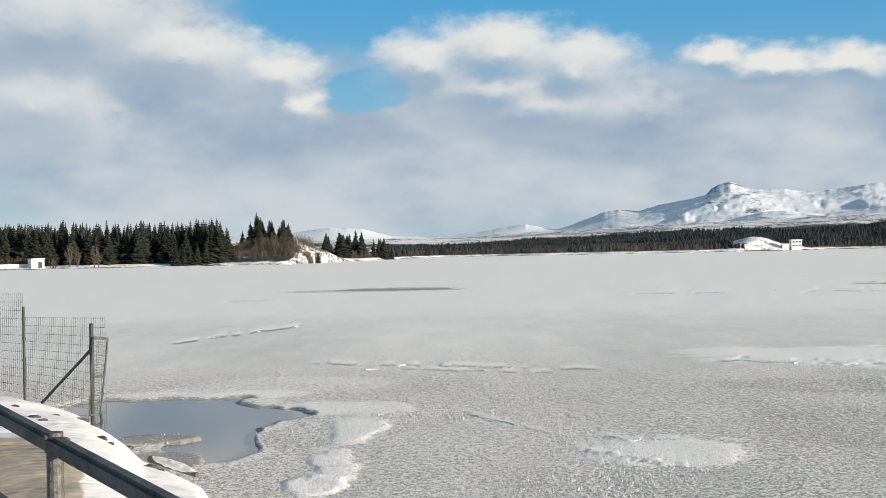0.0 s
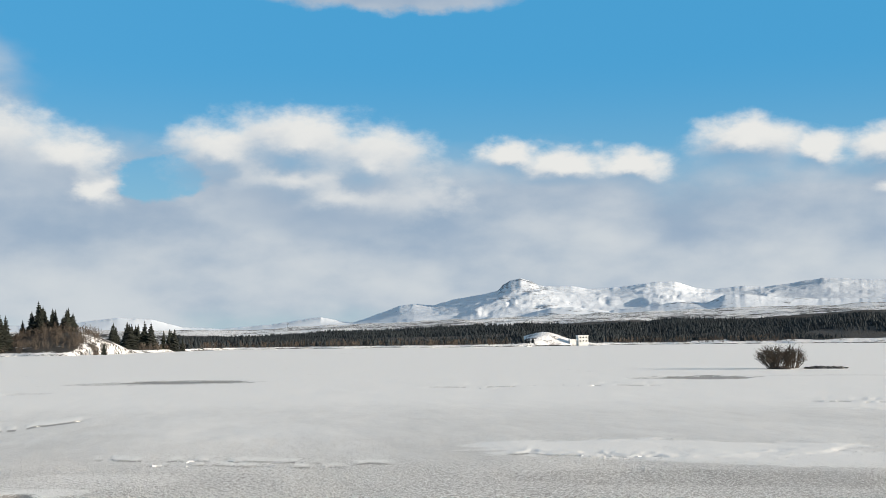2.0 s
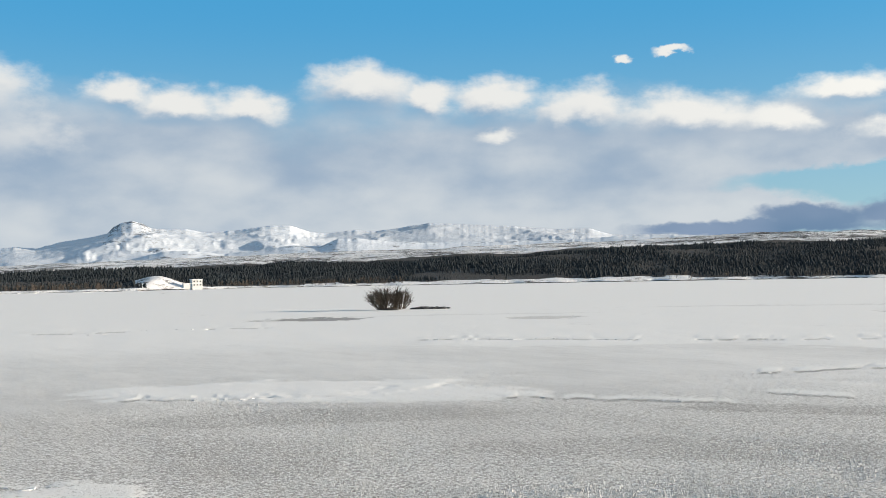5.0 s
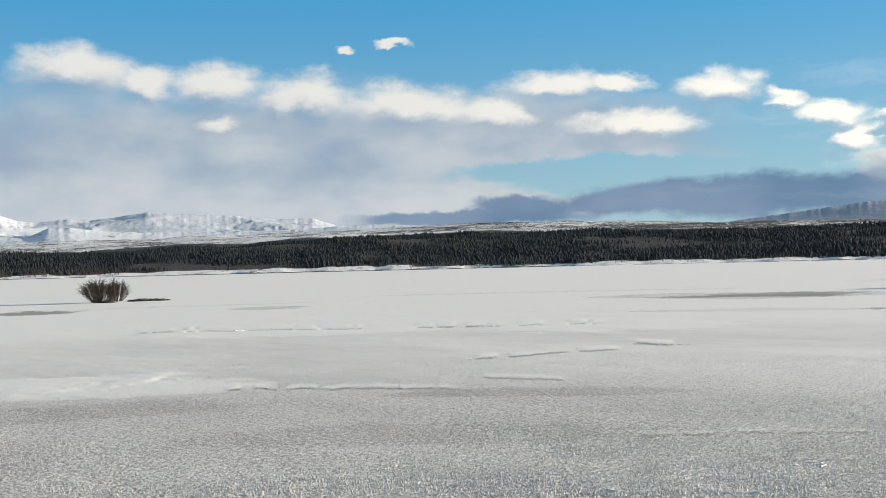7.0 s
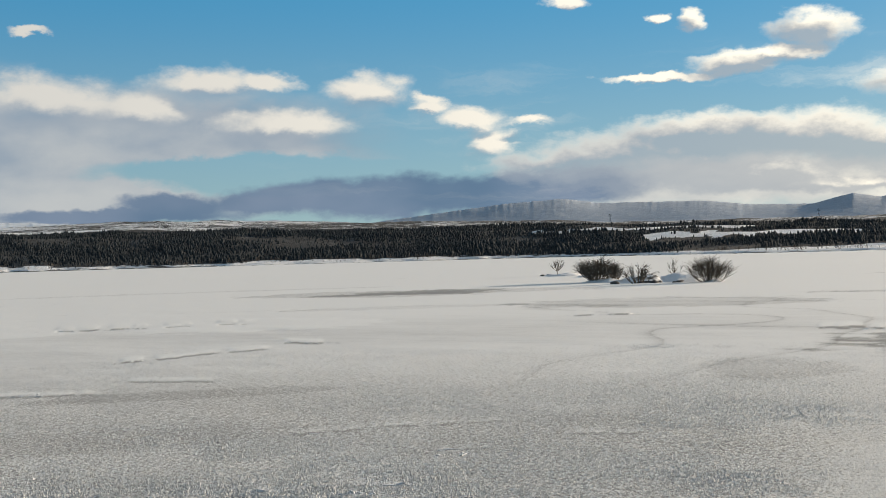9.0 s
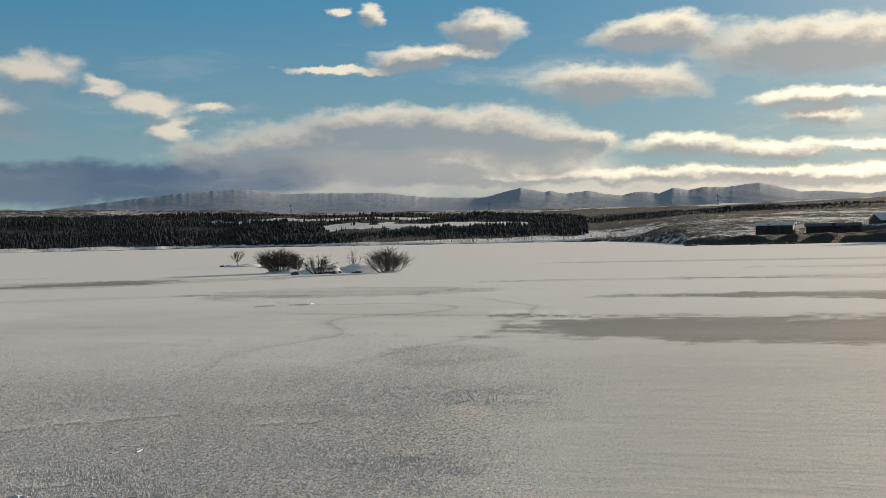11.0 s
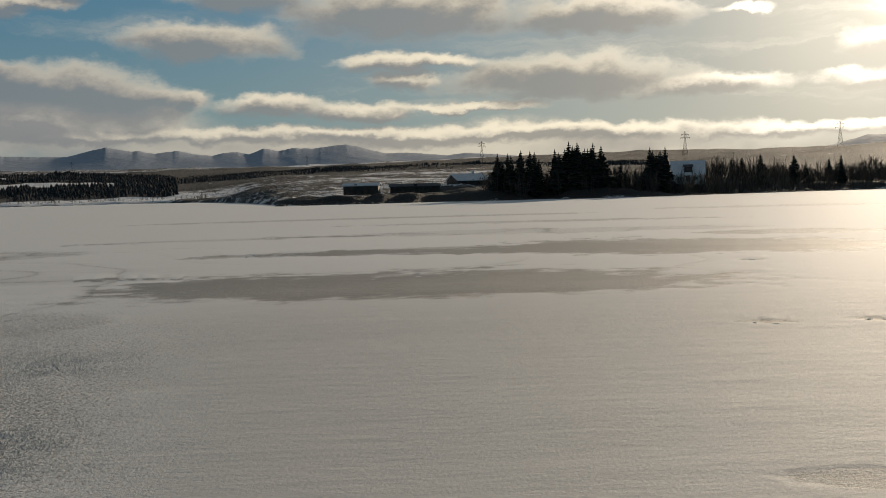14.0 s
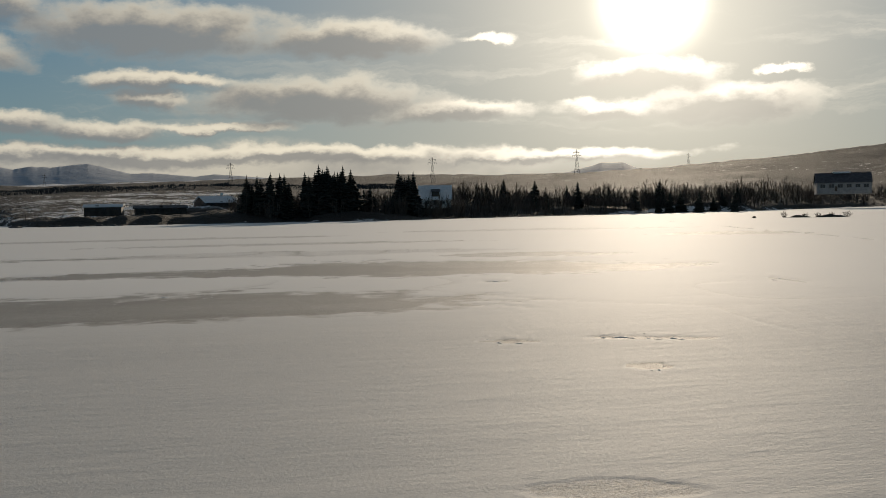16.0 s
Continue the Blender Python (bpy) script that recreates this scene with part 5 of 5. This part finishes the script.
def house(name, az, r, z, w, d, eaves, ridge, wall, roof, windows, label, turn=0.0, roof_label="", chimney=False, door=None):
    ob = new(name)
    ob.matrix_basis = facing(az, r, z, turn)
    tagged(ob, label, "house")
    part("wall", gable_walls(w, d, eaves, ridge), ob, "", wall)
    top = part("roof", gable_roof(w, d, eaves - 0.1, ridge + 0.05, 0.45, 0.22, 0.0), ob, roof_label, roof)
    if chimney:
        part("chimney", slab((0.7, 0.7, 1.3), (w * 0.2, 0.2, ridge + 0.5), 0.03), top, "", PLASTER)
    for x, zz, ww, hh in windows:
        window_part(ob, x, -d / 2 - 0.02, zz, ww, hh, wall)
    if door is not None:
        dr = part("door", slab((1.0, 0.08, 2.0), (door, -d / 2 - 0.04, 1.0), 0.02), ob, "dark wooden door", TIMBER)
        part("handle", slab((0.04, 0.08, 0.16), (door + 0.38, -d / 2 - 0.11, 1.0)), dr, "", STEEL)
    return ob


# the white house by its mound, and the shed by the wood
g = ground_z(16.85, 705)
white = new("white_house")
white.matrix_basis = facing(16.85, 705, g, 12)
tagged(white, "white two-storey house with a flat roof by the shore", "house")
zb = 3.5 + 705 * math.tan(radians(-0.15)) - g
part("wall", slab((6.0, 7, zb + 5.2), (0.8, 0, (zb + 5.2) / 2 - 1.0)), white, "", PLASTER)
part("roof", slab((6.5, 7.5, 0.3), (0.8, 0, zb + 4.35), 0.05), white, "snowy flat roof", SNOW)
part("annexe", slab((5, 5, zb + 3.0), (-4.7, -0.5, (zb + 3.0) / 2 - 1.0)), white, "low white annexe", PLASTER)
part("annexe_roof", slab((5.3, 5.3, 0.25), (-4.7, -0.5, zb + 2.1), 0.04), white, "", SNOW)
for x in (-1.0, 0.8, 2.6):
    window_part(white, x, -3.52, zb + 3.2, 1.1, 0.9, PLASTER)
    window_part(white, x, -3.52, zb + 1.1, 1.1, 0.9, PLASTER)

g = ground_z(-19.35, 380)
shed = new("boat_shed")
shed.matrix_basis = facing(-19.35, 380, g, 18)
tagged(shed, "small white shed with a dark door on the snowy shore", "shed")
part("wall", slab((4.0, 3.4, 4.0), (0, 0, 0.8), 0.03), shed, "", PLASTER)
part("roof", slab((4.4, 3.9, 0.22), (0, 0, 2.9), 0.04), shed, "flat snowy roof", SNOW)
dr = part("door", slab((1.3, 0.1, 1.9), (0.7, -1.72, 0.95), 0.02), shed, "dark doorway", GLASS)
part("handle", slab((0.05, 0.1, 0.18), (0.25, -1.82, 0.95)), dr, "", STEEL)
side = new("garden_wall")
side.matrix_basis = facing(-20.3, 382, ground_z(-20.3, 382), 4)
tagged(side, "low white wall beside the shed", "wall")
part("wall", slab((9.0, 0.3, 1.6), (0, 0, 0.1), 0.03), side, "", PLASTER)
part("snow_cap", slab((9.1, 0.45, 0.14), (0, 0, 0.97), 0.04), side, "", SNOW)

# low buildings on the snowy field
z_h = 3.5 + 352 * math.tan(radians(0.02))
house("field_hut", 91.4, 352, z_h, 10.5, 5.5, 1.5, 2.1, TIMBER, SNOW, [(0.5, 0.9, 1.0, 0.7), (3.6, 0.9, 1.0, 0.7)],
      "long low dark timber hut with a snowy roof", -8, "snow-covered low roof", door=-1.5)
house("field_barn", 94.0, 360, z_h - 0.3, 15.0, 6.0, 1.2, 1.9, TIMBER, SLATE, [(-4, 0.8, 1.2, 0.6), (4, 0.8, 1.2, 0.6)], "long dark barn behind the snowy shore", 4, door=0.0)
house("field_farmhouse", 96.6, 385, 3.5 + 385 * math.tan(radians(0.15)), 11.0, 9.0, 1.6, 3.6, TIMBER, SNOW, [(-3, 1.3, 1.2, 1.0), (2.5, 1.3, 1.2, 1.0)],
      "dark farmhouse with a broad snow-covered gable roof", 25, "snow-covered gable roof", True, door=0.0)
cottage = house("cottage", 107.3, 372, 3.5 + 372 * math.tan(radians(0.1)), 10.0, 9.0, 1.6, 6.0, PLASTER, SNOW, [(-2.5, 0.7, 1.2, 1.0), (2.5, 0.7, 1.2, 1.0)],
                "cottage with a steep snow-covered roof and a dormer", 0, "steep pale snow-covered roof", door=0.0)
dorm = part("dormer", slab((2.4, 2.6, 1.5), (0.2, -2.9, 3.4), 0.03), cottage, "dark dormer", TIMBER)
part("dormer_roof", gable_roof(2.8, 2.8, 0.0, 0.75, 0.15, 0.12, 4.15), dorm, "", SLATE).matrix_basis = Matrix.Translation((0.2, -2.9, 0)) @ Matrix.Translation((0, 0, 0))
part("pane", slab((1.3, 0.06, 0.8), (0.2, -4.23, 3.4)), dorm, "dark glass", GLASS)
villa = house("villa", 126.7, 520, 3.5 + 520 * math.tan(radians(0.4)), 22.0, 11.0, 3.6, 7.6, SHADED_WALL, SLATE, [(x, 2.2, 2.0, 1.5) for x in (-8.5, -5, -1.5, 2, 5.5, 8.8)],
              "long pale villa with a dark roof on the hillside", 6, "dark roof with a snowy lantern", door=-3.2)
part("lantern", slab((7.0, 2.4, 0.7), (-0.5, -0.6, 7.9), 0.06), villa, "bright snowy roof lantern", SNOW)
house("hill_house", 129.8, 600, 3.5 + 600 * math.tan(radians(0.9)), 14.0, 9.0, 5.0, 8.0, SHADED_WALL, SLATE, [(x, 2.4, 1.6, 1.4) for x in (-4, 0, 4)], "pale house on the snowy hillside", -8, door=5.8)


# ---- pylons ----
def pylon(az, r, top_el):
    g = ground_z(az, r)
    high = 3.5 + r * math.tan(radians(top_el)) - g
    ob = new("power_pylon")
    ob.matrix_basis = facing(az, r, g)
    tagged(ob, "grey steel lattice power pylon on the snowy plain", "pylon", "pylons of the power line")
    half, thick = 0.115 * high, 0.0075 * high

    def leg_at(sx, sy, s):
        w = half * (1 - 0.86 * min(s / 0.75, 1.0))
        return Vector((sx * w, sy * w, high * s))
    corners = ((-1, -1), (1, -1), (1, 1), (-1, 1))
    for sx, sy in corners:
        v, f = [], []
        tube(v, f, leg_at(sx, sy, -0.02), leg_at(sx, sy, 0.75), thick, thick * 0.8, 4)
        tube(v, f, leg_at(sx, sy, 0.75), leg_at(sx, sy, 1.0), thick * 0.8, thick * 0.7, 4)
        part("leg", mesh_of("leg", v, f, STEEL), ob)
    v, f = [], []
    levels = [0, 0.16, 0.3, 0.43, 0.54, 0.64, 0.75, 0.87, 1.0]
    for s0, s1 in zip(levels, levels[1:]):
        for i in range(4):
            p, q = corners[i], corners[(i + 1) % 4]
            tube(v, f, leg_at(*p, s0), leg_at(*q, s1), thick * 0.5, thick * 0.5, 3)
            tube(v, f, leg_at(*q, s0), leg_at(*p, s1), thick * 0.5, thick * 0.5, 3)
            tube(v, f, leg_at(*p, s1), leg_at(*q, s1), thick * 0.5, thick * 0.5, 3)
    part("lattice", mesh_of("lattice", v, f, STEEL), ob)
    for s, reach in ((0.75, 0.19), (0.88, 0.15)):
        v, f = [], []
        tube(v, f, (-reach * high, 0, high * s), (reach * high, 0, high * s), thick, thick, 4)
        for sx in (-1, 1):
            tube(v, f, (sx * reach * high, 0, high * s), (0, 0, high * (s + 0.06)), thick * 0.6, thick * 0.6, 3)
        arm = part("cross_arm", mesh_of("cross_arm", v, f, STEEL), ob)
        for k in (-0.95, -0.5, 0.5, 0.95):
            v, f = pipe((k * reach * high, 0, high * s), (k * reach * high, 0, high * (s - 0.05)), thick * 0.7, 6)
            part("insulator", mesh_of("insulator", v, f, DARK_STEEL), arm)


for az, r, top in ((2.47, 1900, 0.98), (67.95, 2150, 1.81), (77.7, 2150, 1.72), (88.76, 2100, 1.84), (97.35, 1600, 2.31), (107.2, 1450, 2.46), (114.3, 1380, 2.68), (119.65, 1500, 2.38)):
    pylon(az, r, top)
